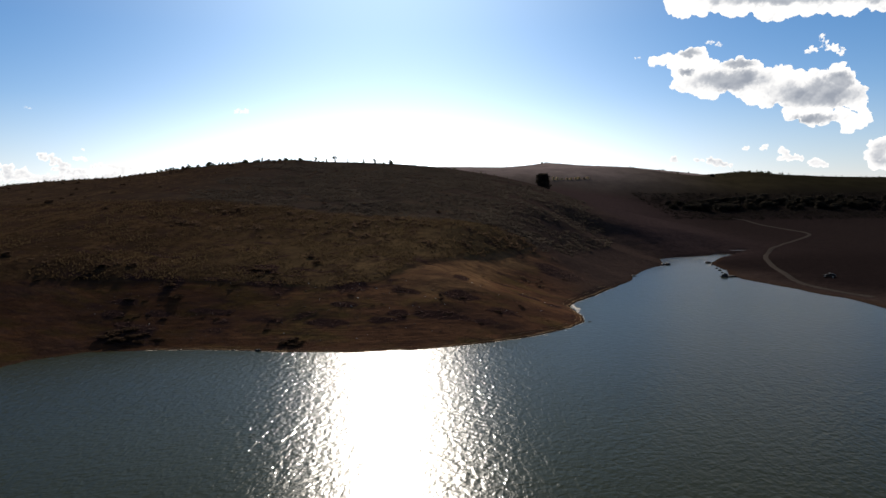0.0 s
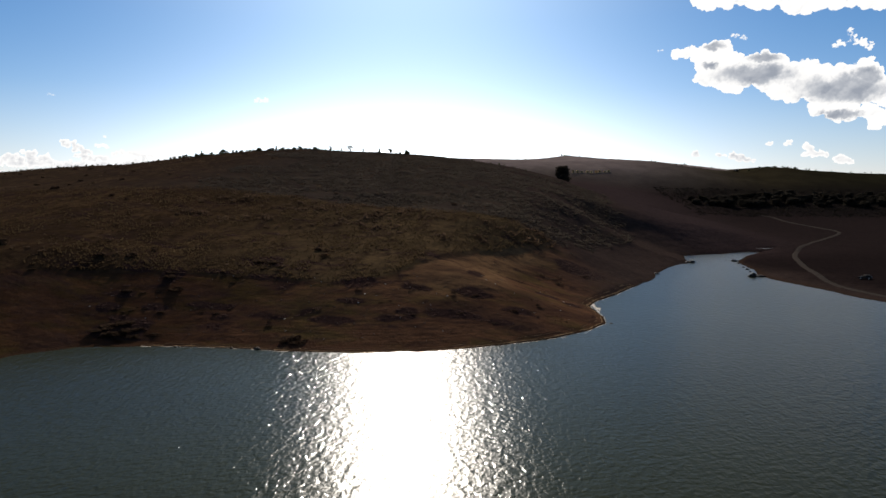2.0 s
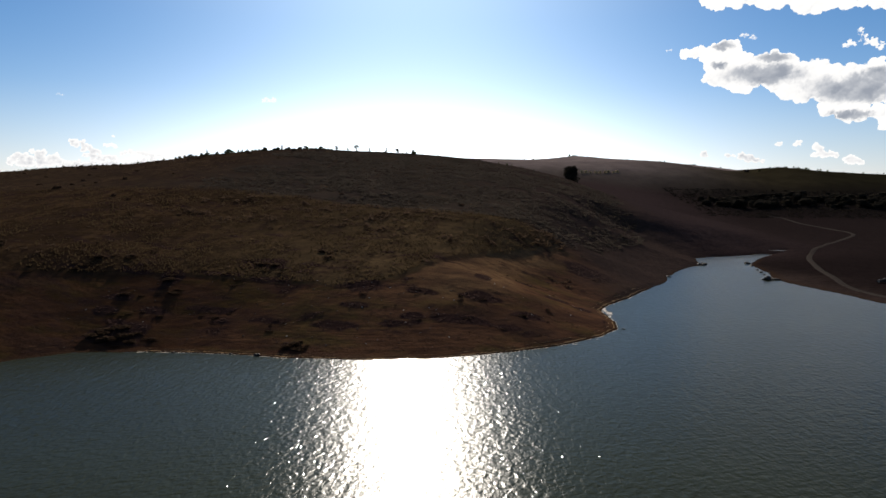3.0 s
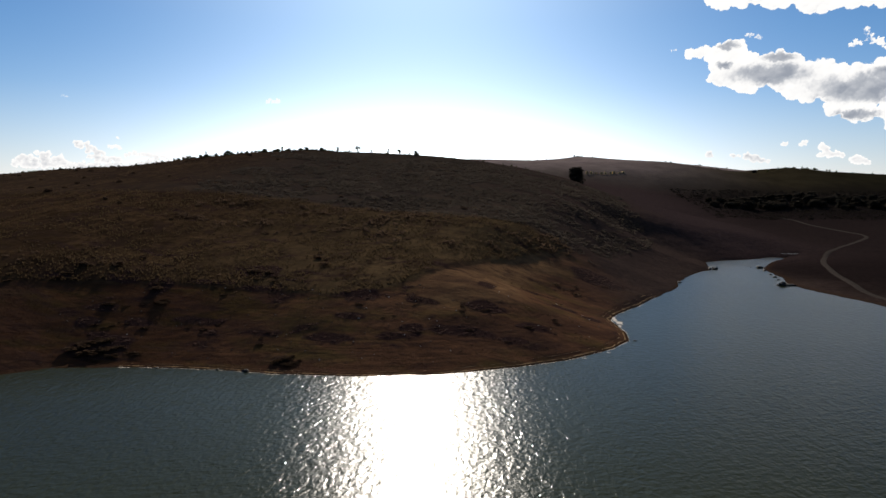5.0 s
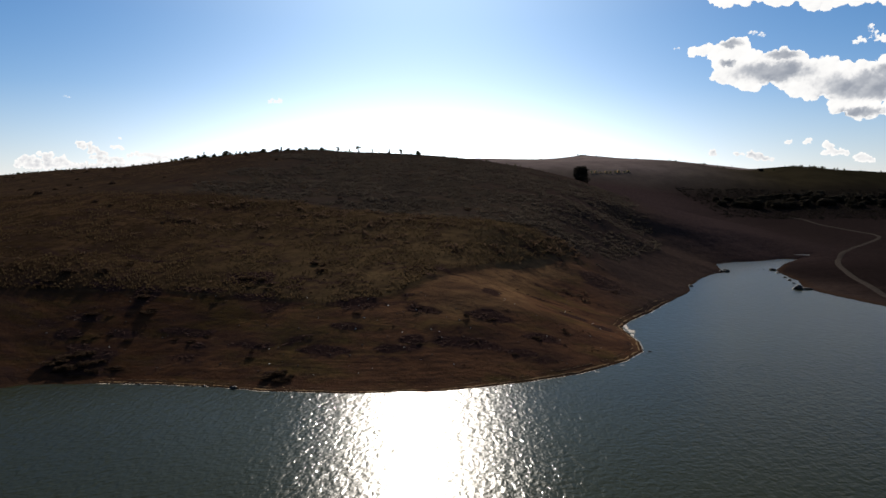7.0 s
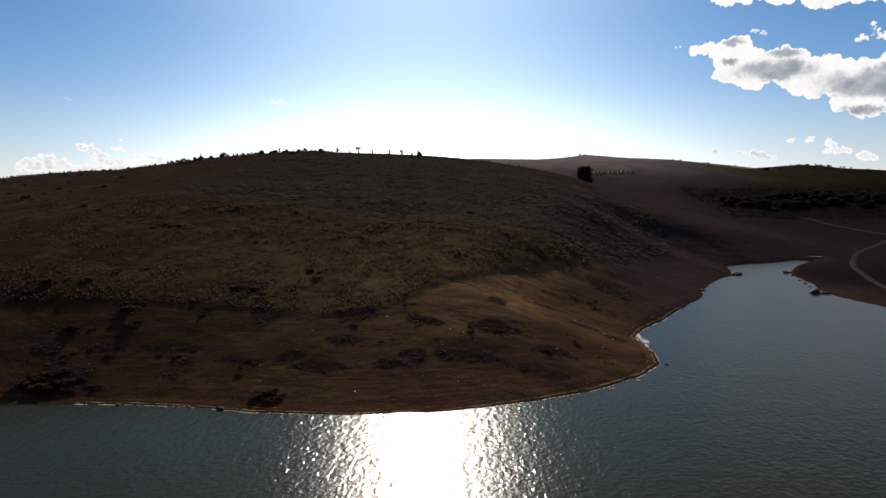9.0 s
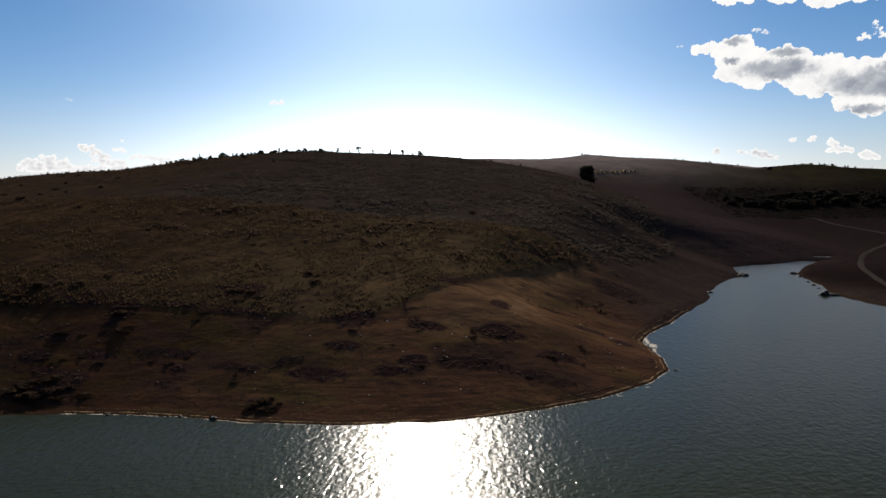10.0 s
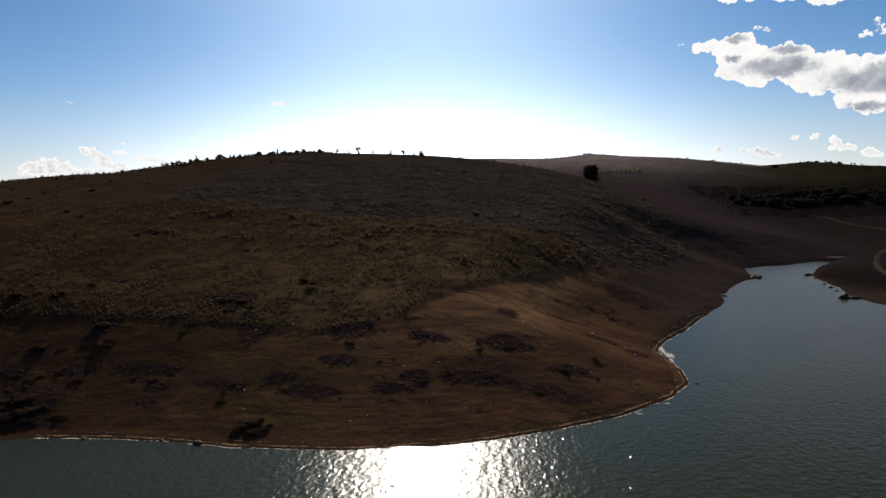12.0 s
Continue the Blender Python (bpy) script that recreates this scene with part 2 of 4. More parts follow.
def water_material():
    m = Mat("lake_water")
    r = m.n.new("ShaderNodeVectorRotate")
    r.rotation_type = "Z_AXIS"
    r.inputs["Angle"].default_value = radians(-20)
    m.l.new(m.pos(), r.inputs["Vector"])
    s = m.n.new("ShaderNodeVectorMath")
    s.operation = "MULTIPLY"
    s.inputs[1].default_value = (0.75, 1.2, 1.0)
    m.l.new(r.outputs[0], s.inputs[0])
    # wind waves, and the cross chop that runs over them
    wave = m.noise(1.0, 1, 0.5, s.outputs[0], 0.4)
    chop = m.noise(1.0, 1.5, 0.5, m.pos((1.7, 0.9, 1.0)), 0.5)
    roll = m.noise(1.0, 1.0, 0.5, m.pos((0.8, 0.38, 1.0)), 0.5)
    gust = m.noise(0.02, 3, 0.5, m.pos((0.6, 1.4, 1)))
    h = m.math("ADD", m.math("ADD", chop, m.math("MULTIPLY", wave, 1.2)), m.math("MULTIPLY", roll, 1.5))
    col = m.ramp(gust, [(0.35, (0.0190, 0.0205, 0.0055)), (0.7, (0.0235, 0.0255, 0.0072))])
    m.base(col, 1.0, 0.0)
    swell = m.bump(h, 1.0, 0.04)
    normal = m.bump(h, 1.0, 0.094)
    # the surface's own mirror gloss, stronger at a low angle
    gloss = m.n.new("ShaderNodeBsdfGlossy")
    gloss.distribution = "BECKMANN"
    m.put(gloss.inputs["Roughness"], m.span(gust, 0.3, 0.7, 0.085, 0.10))
    m.l.new(normal, gloss.inputs["Normal"])
    fresnel = m.n.new("ShaderNodeFresnel")
    fresnel.inputs["IOR"].default_value = 1.17
    m.l.new(swell, fresnel.inputs["Normal"])
    # fine ripples too small to see spread a second, wider gloss
    fine = m.n.new("ShaderNodeBsdfGlossy")
    fine.distribution = "BECKMANN"
    fine.inputs["Roughness"].default_value = 0.3
    m.l.new(swell, fine.inputs["Normal"])
    both = m.n.new("ShaderNodeMixShader")
    both.inputs[0].default_value = 0.47
    m.l.new(gloss.outputs[0], both.inputs[1])
    m.l.new(fine.outputs[0], both.inputs[2])
    x = m.n.new("ShaderNodeMixShader")
    m.l.new(fresnel.outputs[0], x.inputs[0])
    m.l.new(m.b.outputs[0], x.inputs[1])
    m.l.new(both.outputs[0], x.inputs[2])
    m.l.new(x.outputs[0], m.out.inputs["Surface"])
    return m.m


def leaf_material(name, dark, light, trans=0.35, patch=0.0):
    m = Mat(name)
    k = m.math("FRACT", m.math("ADD", m.island(), m.each()))
    if patch:
        spread = m.ramp(m.noise(patch, 5, 0.65, m.pos((1.0, 0.5, 1))), [(0.36, 0.0), (0.64, 1.0)])
        k = m.math("ADD", m.math("MULTIPLY", k, 0.35), m.math("MULTIPLY", spread, 0.65))
    col = m.mix(k, dark, light)
    m.base(col, 0.9, 0.0)
    t = m.n.new("ShaderNodeBsdfTranslucent")
    m.l.new(col, t.inputs["Color"])
    x = m.n.new("ShaderNodeMixShader")
    x.inputs[0].default_value = trans
    m.l.new(m.b.outputs[0], x.inputs[1])
    m.l.new(t.outputs[0], x.inputs[2])
    m.l.new(x.outputs[0], m.out.inputs["Surface"])
    return m.m


def plain_material(name, dark, light, scale=2.0, rough=0.85, bump=0.3, spec=0.2, metal=0.0, rel=0.03):
    m = Mat(name)
    f = m.noise(scale, 5, 0.65)
    m.base(m.mix(m.ramp(f, [(0.3, 0.0), (0.7, 1.0)]), dark, light), rough, spec)
    m.b.inputs["Metallic"].default_value = metal
    m.bump(m.noise(scale * 6, 4, 0.6), bump, rel)
    return m.m


def cloud_material():
    """Glowing distant vapour: sunlight on thin rims and shade in thick hearts are painted."""
    m = Mat("cloud_vapour")
    at = m.n.new("ShaderNodeAttribute")
    at.attribute_name = "thickness"
    deep = m.n.new("ShaderNodeAttribute")
    deep.attribute_name = "depth"
    thick = m.math("ADD", deep.outputs["Fac"], m.math("MULTIPLY", m.math("SUBTRACT", m.noise(0.014, 6, 0.62), 0.5), 0.16))
    col = m.ramp(thick, [(0.0, (1.04, 1.03, 1.01)), (0.24, (0.97, 0.96, 0.95)), (0.42, (0.80, 0.80, 0.81)), (0.60, (0.55, 0.57, 0.61)), (0.92, (0.33, 0.36, 0.42))])
    e = m.n.new("ShaderNodeEmission")
    m.l.new(col, e.inputs["Color"])
    t = m.n.new("ShaderNodeBsdfTransparent")
    x = m.n.new("ShaderNodeMixShader")
    m.l.new(m.span(at.outputs["Fac"], 0.0, 0.13), x.inputs[0])
    m.l.new(t.outputs[0], x.inputs[1])
    m.l.new(e.outputs[0], x.inputs[2])
    m.l.new(x.outputs[0], m.out.inputs["Surface"])
    return m.m


M_GROUND, M_WATER, M_CLOUD = ground_material(), water_material(), cloud_material()
M_LEAF = leaf_material("acacia_leaves", (0.030, 0.038, 0.016), (0.085, 0.085, 0.035))
M_SCRUB = leaf_material("dry_scrub_leaves", (0.042, 0.0275, 0.0200), (0.076, 0.050, 0.032), 0.6)
M_MAT = leaf_material("creeping_scrub_leaves", (0.046, 0.0290, 0.0255), (0.072, 0.046, 0.039), 0.7)
M_GRASS = leaf_material("dry_grass", (0.038, 0.0262, 0.0148), (0.076, 0.0515, 0.028), 0.8, 0.11)
M_THORN = leaf_material("grey_thornbush_leaves", (0.037, 0.0305, 0.0255), (0.060, 0.049, 0.039), 0.6, 0.06)
M_VALE = leaf_material("dark_valley_scrub_leaves", (0.012, 0.0102, 0.0092), (0.024, 0.020, 0.0165), 0.4)
M_BUSH = leaf_material("dark_evergreen_leaves", (0.022, 0.0195, 0.0165), (0.046, 0.039, 0.030), 0.5)
M_BARK = plain_material("grey_bark", (0.06, 0.045, 0.032), (0.14, 0.11, 0.08), 3.0, 0.95, 0.3, 0.0)
M_ROCK = plain_material("grey_brown_stone", (0.05, 0.037, 0.027), (0.13, 0.10, 0.075), 1.2, 0.9, 0.6, 0.05)
M_ROAD = plain_material("pale_gravel_track", (0.030, 0.0242, 0.021), (0.052, 0.0435, 0.038), 0.7, 1.0, 0.4, 0.0)


# ---------------------------------------------------------------- mesh helpers
def mesh_from(name, verts, faces, mat, smooth=False):
    me = bpy.data.meshes.new(name)
    me.from_pydata([tuple(v) for v in verts], [], [tuple(f) for f in faces])
    me.materials.append(mat)
    if smooth:
        me.polygons.foreach_set("use_smooth", [True] * len(me.polygons))
    me.update()
    return me


def part(name, bm, mat, parent=None, label="", smooth=False):
    """Link a bmesh, or a ready mesh, as one mesh object under a thing."""
    if isinstance(bm, bpy.types.Mesh):
        me = bm
    else:
        me = bpy.data.meshes.new(name)
        bm.to_mesh(me)
        bm.free()
        me.materials.append(mat)
        if smooth:
            me.polygons.foreach_set("use_smooth", [True] * len(me.polygons))
    ob = new(name, me)
    if parent is not None:
        ob.parent = parent
    if label:
        ob["label"] = label
    return ob


def thing(name, label, category, group="", loc=(0, 0, 0), turn=0.0, kind=""):
    ob = tagged(new(name), label, category, group, kind)
    ob.matrix_basis = pose(*loc, 0, 0, turn)
    return ob


def lattice(ix, iy, seed):
    n = (ix.astype(np.int64) * 374761393 + iy.astype(np.int64) * 668265263 + seed * 1442695041) & 0xFFFFFFFF
    n = ((n ^ (n >> 13)) * 1274126177) & 0xFFFFFFFF
    return ((n ^ (n >> 16)) & 0xFFFF) / 65535.0


def mixed(ix, iy, seed):
    """A better mixed lattice, for the clouds."""
    n = ((ix.astype(np.int64) & 0xFFFF) * 0x8DA6B343 ^ (iy.astype(np.int64) & 0xFFFF) * 0x58163841 ^ seed * 0x4B1AB31F) & 0xFFFFFFFF
    for shift, k in ((15, 0x2C1B3C6D), (12, 0x297A2D39)):
        n = ((n ^ (n >> shift)) * k) & 0xFFFFFFFF
    return ((n ^ (n >> 15)) & 0xFFFF) / 65535.0


def wavy(x, y, size, seed=0, octaves=4, gain=0.5, lattice=lattice):
    """Smooth noise from -1 to 1, for arrays."""
    x, y = np.asarray(x, float) / size, np.asarray(y, float) / size
    total, amp, norm = 0.0, 1.0, 0.0
    for o in range(octaves):
        ix, iy = np.floor(x), np.floor(y)
        fx, fy = x - ix, y - iy
        fx, fy = fx * fx * (3 - 2 * fx), fy * fy * (3 - 2 * fy)
        a, b = lattice(ix, iy, seed + o), lattice(ix + 1, iy, seed + o)
        c, d = lattice(ix, iy + 1, seed + o), lattice(ix + 1, iy + 1, seed + o)
        total = total + amp * ((a + (b - a) * fx) * (1 - fy) + (c + (d - c) * fx) * fy)
        norm += amp
        x, y, amp = x * 2.03 + 17.1, y * 2.03 + 9.7, amp * gain
    return 2 * total / norm - 1


# ---------------------------------------------------------------- the lie of the land
# the lake's edge, from the west bank over the headland and the inlet to the east bank, then round behind
SHORE = [(-150, 72), (-108, 113), (-97, 134), (-92, 145), (-84.5, 151.6), (-70, 153.6), (-52, 153.5), (-41.5, 151.6), (-25, 150.8),
         (-10, 153.6), (6.3, 161.3), (15.5, 167.4), (25.5, 177.6), (30.3, 186.5), (31.0, 197), (29.9, 212), (33.4, 222), (40, 232),
         (51, 254), (59, 267.5), (63.5, 277), (66, 289), (78, 314.5), (86, 327), (93, 334), (92, 341), (96.5, 364), (108, 372.5),
         (121, 378), (137, 391), (142, 388), (125, 362), (115, 341), (112.5, 331), (109.5, 307), (104, 287), (106, 273),
         (112, 251), (114, 234), (118, 225), (118.5, 215), (117.5, 202), (135, 170), (200, 130), (300, 70), (340, -80),
         (200, -230), (-60, -270), (-280, -200), (-320, -60), (-230, 20)]


def shore_distance(x, y):
    """Metres from the lake's edge: positive on land, negative on the water."""
    best = np.full(x.shape, 1e9)
    inside = np.zeros(x.shape, bool)
    for (ax, ay), (bx, by) in zip(SHORE, SHORE[1:] + SHORE[:1]):
        dx, dy = bx - ax, by - ay
        t = np.clip(((x - ax) * dx + (y - ay) * dy) / (dx * dx + dy * dy), 0, 1)
        best = np.minimum(best, (x - ax - t * dx) ** 2 + (y - ay - t * dy) ** 2)
        cross = (ay > y) != (by > y)
        inside ^= cross & (x < (bx - ax) * (y - ay) / (by - ay if by != ay else 1e-9) + ax)
    return np.where(inside, -1, 1) * np.sqrt(best)


def curve(x, pts):
    px, pz = zip(*pts)
    return (np.interp(x - 9, px, pz) + np.interp(x, px, pz) + np.interp(x + 9, px, pz)) / 3


BANK = [(-400, 20), (-150, 75), (-105, 120), (-92, 143), (-84, 149), (-60, 151), (-27, 148), (-11, 148), (6, 150), (26, 160),
        (34, 190), (51, 225), (66, 260), (78, 285), (93, 310), (108, 340), (160, 370)]
RIDGE = [(-900, 32), (-420, 39), (-320, 43.8), (-302, 45.8), (-278, 47), (-245, 48.4), (-227, 50), (-208, 52.7), (-172, 56), (-137, 58.5), (-122, 59),
         (-102, 57.5), (-68, 56), (-34, 54), (-10, 51.3), (12, 47.7), (30, 43.6), (45, 40.3), (62, 33.5), (80, 28), (110, 20), (150, 11), (185, 3), (300, 1)]
EAST_HILL = [(-900, 28), (-400, 38), (-200, 58), (0, 66), (150, 66), (200, 66), (257, 57.8), (285, 54.6), (308, 52.2), (326, 57.6), (345, 59.6), (358, 58.4), (376, 55.6), (450, 51.3), (560, 49), (900, 47)]
FAR_HILL = [(-2500, 25), (-900, 35), (-450, 65), (-300, 88), (-55, 94.5), (70, 91.5), (110, 94), (160, 99.6), (175, 99), (230, 94), (320, 89.5), (440, 76), (540, 62), (800, 52)]


POOL = (146.5, 392.5, 1.6)
# the old water line, and the brow of the hill above which the thornbush stands: (x, y)
TERRACE = [(-420, 70), (-160, 140), (-116, 174.5), (-105, 181), (-93, 186), (-79, 189), (-64, 189.5), (-46.5, 187), (-37, 184.5), (-28, 188), (-21.6, 194), (-16, 205),
           (-7, 220), (-1.8, 229), (21, 264), (45, 305), (90, 380)]
BROW = [(-420, 262), (-135, 288), (-106, 297), (-79, 296), (-58, 287), (-38, 279), (-21, 275), (-4, 273), (12, 279), (22, 276), (34, 262), (60, 240), (120, 200)]


def beyond(x, y, line):
    """Metres, about, by which a place lies uphill of a line."""
    px, py = zip(*line)
    at = np.interp(x, px, py)
    lean = (np.interp(x + 2, px, py) - np.interp(x - 2, px, py)) / 4
    return (y - at) / np.sqrt(1 + lean ** 2)


def land(x, y):
    """Height of the ground."""
    x, y = np.asarray(x, float), np.asarray(y, float)
    d = shore_distance(x, y) + 0.9 * wavy(x, y, 9, 3, 3)
    # the main hill, from its bank up to the ridge and gently down behind
    bank = curve(x, BANK)
    run, full = np.maximum(y - bank, 0), 480 - bank
    rise = lambda r: 6 * (1 - np.exp(-r / 26)) + 0.145 * r
    top = curve(x, RIDGE)
    hill = top * rise(np.minimum(run, full)) / rise(full) - 0.09 * np.maximum(y - 480, 0)
    hill = hill + 1.1 * wavy(x, y, 40, 11, 4, lattice=mixed) * np.clip(run / 60, 0, 1) * np.clip((470 - y) / 60, 0.12, 1)
    dd = np.maximum(d, 0)
    cap = 0.3 + 0.22 * dd + 0.0042 * dd * dd
    k = np.clip(0.5 + (cap - hill) / 10, 0, 1)
    hill = cap + (hill - cap) * k - 5 * k * (1 - k)
    # the valley floor and the hills behind
    east = curve(x, EAST_HILL)

    def slope(yy):
        low = np.interp(yy, [0, 390, 480, 560, 655, 720], [1.2, 1.8, 5, 9, 20, 28])
        t = np.clip((yy - 720) / 180, 0, 1)
        u = np.clip((yy - 1130) / 370, 0, 1)
        z = low + (east - low) * t * (1.6 - 0.6 * t)
        return np.where(yy > 900, np.maximum(east * (1 - u) + far_top * u - np.maximum(yy - 1500, 0) * 0.03, 18), z)

    far_top = curve(x, FAR_HILL)
    behind = (slope(y - 24) + slope(y - 8) + slope(y + 8) + slope(y + 24)) / 4 * np.clip(d / 25, 0, 1)
    behind = behind + 15 * np.exp(-((x - 60) / 75) ** 2) * np.clip((y - 480) / 120, 0, 1) * np.clip((860 - y) / 180, 0, 1)
    west = 49 * np.exp(-((x + 720) / 260) ** 2 - ((y - 1100) / 260) ** 2)
    z = np.maximum(np.maximum(hill, behind), west)
    z = np.where(d > 0, z + 0.35 * wavy(x, y, 14, 21, 3, lattice=mixed) * np.clip(d / 12, 0, 1), 0)
    # the low worn scarp at the old water line, and the rounded brow of the hill
    up = beyond(x, y, TERRACE) + 1.6 * wavy(x, y, 15, 31, 4, lattice=mixed)
    worn = np.clip(0.75 + 0.8 * wavy(x, y, 30, 41, 3), 0.15, 1) * np.clip((45 - x) / 30, 0, 1) * np.clip((x + 200) / 60, 0, 1)
    t = np.clip(up / 1.6 + 0.5, 0, 1)
    z = z + worn * (0.18 + 0.5 * np.clip((x + 34) / 16, 0, 1)) * t * t * (3 - 2 * t) * np.exp(-np.maximum(up, 0) / 14)
    over = beyond(x, y, BROW) + 3 * wavy(x, y, 30, 37, 3)
    z = z + 1.3 * np.exp(-(np.minimum(over + 5, 0) / 20) ** 2 - (np.maximum(over + 5, 0) / 11) ** 2) * np.clip((x + 160) / 80, 0, 1) * np.clip((60 - x) / 30, 0, 1)
    z = np.where(z < 5, z + 0.06 * np.sin(z * 2 * math.pi / 0.62) * np.clip((12 - x) / 25, 0.1, 1), z)
    # hollows worn into the bare slope
    hollow = np.clip(wavy(x, y, 19, 51, 3, lattice=mixed) - 0.15, 0, 1) * np.clip(d / 15, 0, 1) * np.clip((14 - z) / 3, 0, 1) * np.clip((-5 - x) / 30, 0, 1)
    z = z - 0.3 * hollow
    z = np.where(d > 0, np.maximum(z, 0.05) * np.clip(d / 2.5, 0, 1) ** 0.7 + 0.02, np.maximum(d * 0.2, -5))
    # the level bed of the small pool above the inlet
    pool = np.clip(1.6 - np.hypot((x - POOL[0]) / 3.6, (y - POOL[1]) / 2.4), 0, 1)
    z = z + (POOL[2] - z) * np.clip(pool * 2, 0, 1)
    return z


def steps(*spans):
    out = []
    for a, b, s in spans:
        n = max(1, round((b - a) / s))
        out += [a + (b - a) * i / n for i in range(n)]
    return np.array(out + [spans[-1][1]])


clump = lambda x, y, size, seed: wavy(x, y, size, seed, 3)


# dark creeping mats of scrub: centre and half widths
MATS = [(-31, 186, 5.5, 3.2), (-16, 185, 3.8, 1.4), (-2, 186, 5.2, 2.5), (-31, 176, 3.2, 1.6), (-17, 172, 2.2, 1.8), (-6, 173, 7.2, 2.3), (-34, 167, 4.8, 1.7),
        (9, 180, 4.3, 2.2), (-2, 201, 2.1, 3), (-80, 187, 2.8, 4.6), (-87, 170, 2.5, 1.8), (-77, 172, 3.4, 1.7), (-63, 174, 6.4, 1.6), (-49, 169, 4.2, 1.8),
        (-90, 189, 4, 1.6), (-55, 190, 5.8, 2), (-61, 201, 6.5, 4.6), (33, 251, 9, 7), (24, 201, 2.7, 3), (-69, 192, 6, 1.5)]
SHORE_MATS = [(-79, 160.5, 5.6, 5), (-41, 157.5, 3.3, 3.4), (-87, 177, 2.5, 1.7), (-21, 168, 3, 1.2), (4, 172, 3, 1.5), (18, 206, 3, 3)]


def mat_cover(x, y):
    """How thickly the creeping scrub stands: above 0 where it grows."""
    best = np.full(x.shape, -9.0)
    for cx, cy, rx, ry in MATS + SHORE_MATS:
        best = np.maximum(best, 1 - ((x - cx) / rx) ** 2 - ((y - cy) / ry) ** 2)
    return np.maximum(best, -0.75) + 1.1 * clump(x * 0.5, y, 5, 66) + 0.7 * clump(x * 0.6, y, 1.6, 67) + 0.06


GRID = []


def lie(x, y):
    """Height of the built ground, for arrays."""
    xs, ys, gz = GRID
    x, y = np.asarray(x, float), np.asarray(y, float)
    i = np.clip(np.searchsorted(xs, x) - 1, 0, len(xs) - 2)
    j = np.clip(np.searchsorted(ys, y) - 1, 0, len(ys) - 2)
    u, v = (x - xs[i]) / (xs[i + 1] - xs[i]), (y - ys[j]) / (ys[j + 1] - ys[j])
    return (gz[j, i] * (1 - u) + gz[j, i + 1] * u) * (1 - v) + (gz[j + 1, i] * (1 - u) + gz[j + 1, i + 1] * u) * v


def land_at(x, y):
    return float(lie(x, y))


def build_ground():
    xs = steps((-4600, -1200, 170), (-1200, -420, 26), (-420, -180, 4), (-180, -110, 1.6), (-110, 60, 0.9), (60, 150, 1.3),
               (150, 330, 3), (330, 700, 9), (700, 1300, 40), (1300, 4600, 165))
    ys = steps((-4600, -400, 210), (-400, 60, 20), (60, 130, 3), (130, 260, 0.9), (260, 400, 1.5), (400, 500, 2),
               (500, 1000, 6), (1000, 1700, 20), (1700, 4700, 100))
    gx, gy = np.meshgrid(xs, ys)
    gz = land(gx, gy)
    GRID.extend((xs, ys, gz))
    nx, ny = len(xs), len(ys)
    co = np.stack([gx, gy, gz], -1).reshape(-1, 3)
    me = bpy.data.meshes.new("ground")
    me.vertices.add(len(co))
    me.vertices.foreach_set("co", co.ravel())
    i = (np.arange(ny - 1)[:, None] * nx + np.arange(nx - 1)[None, :]).ravel()
    quads = np.stack([i, i + 1, i + nx + 1, i + nx], -1)
    me.loops.add(quads.size)
    me.loops.foreach_set("vertex_index", quads.ravel())
    me.polygons.add(len(quads))
    me.polygons.foreach_set("loop_start", np.arange(len(quads)) * 4)
    me.update(calc_edges=True)
    me.polygons.foreach_set("use_smooth", [True] * len(quads))
    me.materials.append(M_GROUND)
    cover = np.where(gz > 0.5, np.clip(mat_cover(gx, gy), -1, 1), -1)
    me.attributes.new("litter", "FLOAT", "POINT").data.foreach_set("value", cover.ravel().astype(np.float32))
    for name, line in (("terrace", TERRACE), ("brow", BROW)):
        me.attributes.new(name, "FLOAT", "POINT").data.foreach_set("value", np.clip(beyond(gx, gy, line), -60, 60).ravel().astype(np.float32))
    return tagged(new("ground", me), "dry brown hillside with olive grass and bare lake shore", "ground", kind="structure")


build_ground()
water = new("water", mesh_from("water", [(-420, -320, 0), (420, -320, 0), (420, 420, 0), (-420, 420, 0)], [(0, 1, 2, 3)], M_WATER))
tagged(water, "grey-green rippled reservoir water glittering under the sun", "water", kind="structure")


# ---------------------------------------------------------------- track and pool
TRACK = [(126, 224), (121.5, 238), (119.6, 252), (120.6, 266), (125.4, 289), (133.6, 319), (146.6, 356), (162.8, 389), (181.6, 418), (205.6, 449), (222, 472),
         (226.5, 487), (225.5, 503), (223.5, 520), (219.5, 545), (219, 572), (210, 590)]


def spline(pts, n):
    """Points along a smooth curve through pts."""
    p = [Vector((*q, 0)) for q in pts]
    p = [2 * p[0] - p[1]] + p + [2 * p[-1] - p[-2]]
    out = []
    for a, b, c, d in zip(p, p[1:], p[2:], p[3:]):
        for i in range(n):
            t = i / n
            out.append(0.5 * (2 * b + (c - a) * t + (2 * a - 5 * b + 4 * c - d) * t * t + (3 * b - 3 * c + d - a) * t ** 3))
    return out


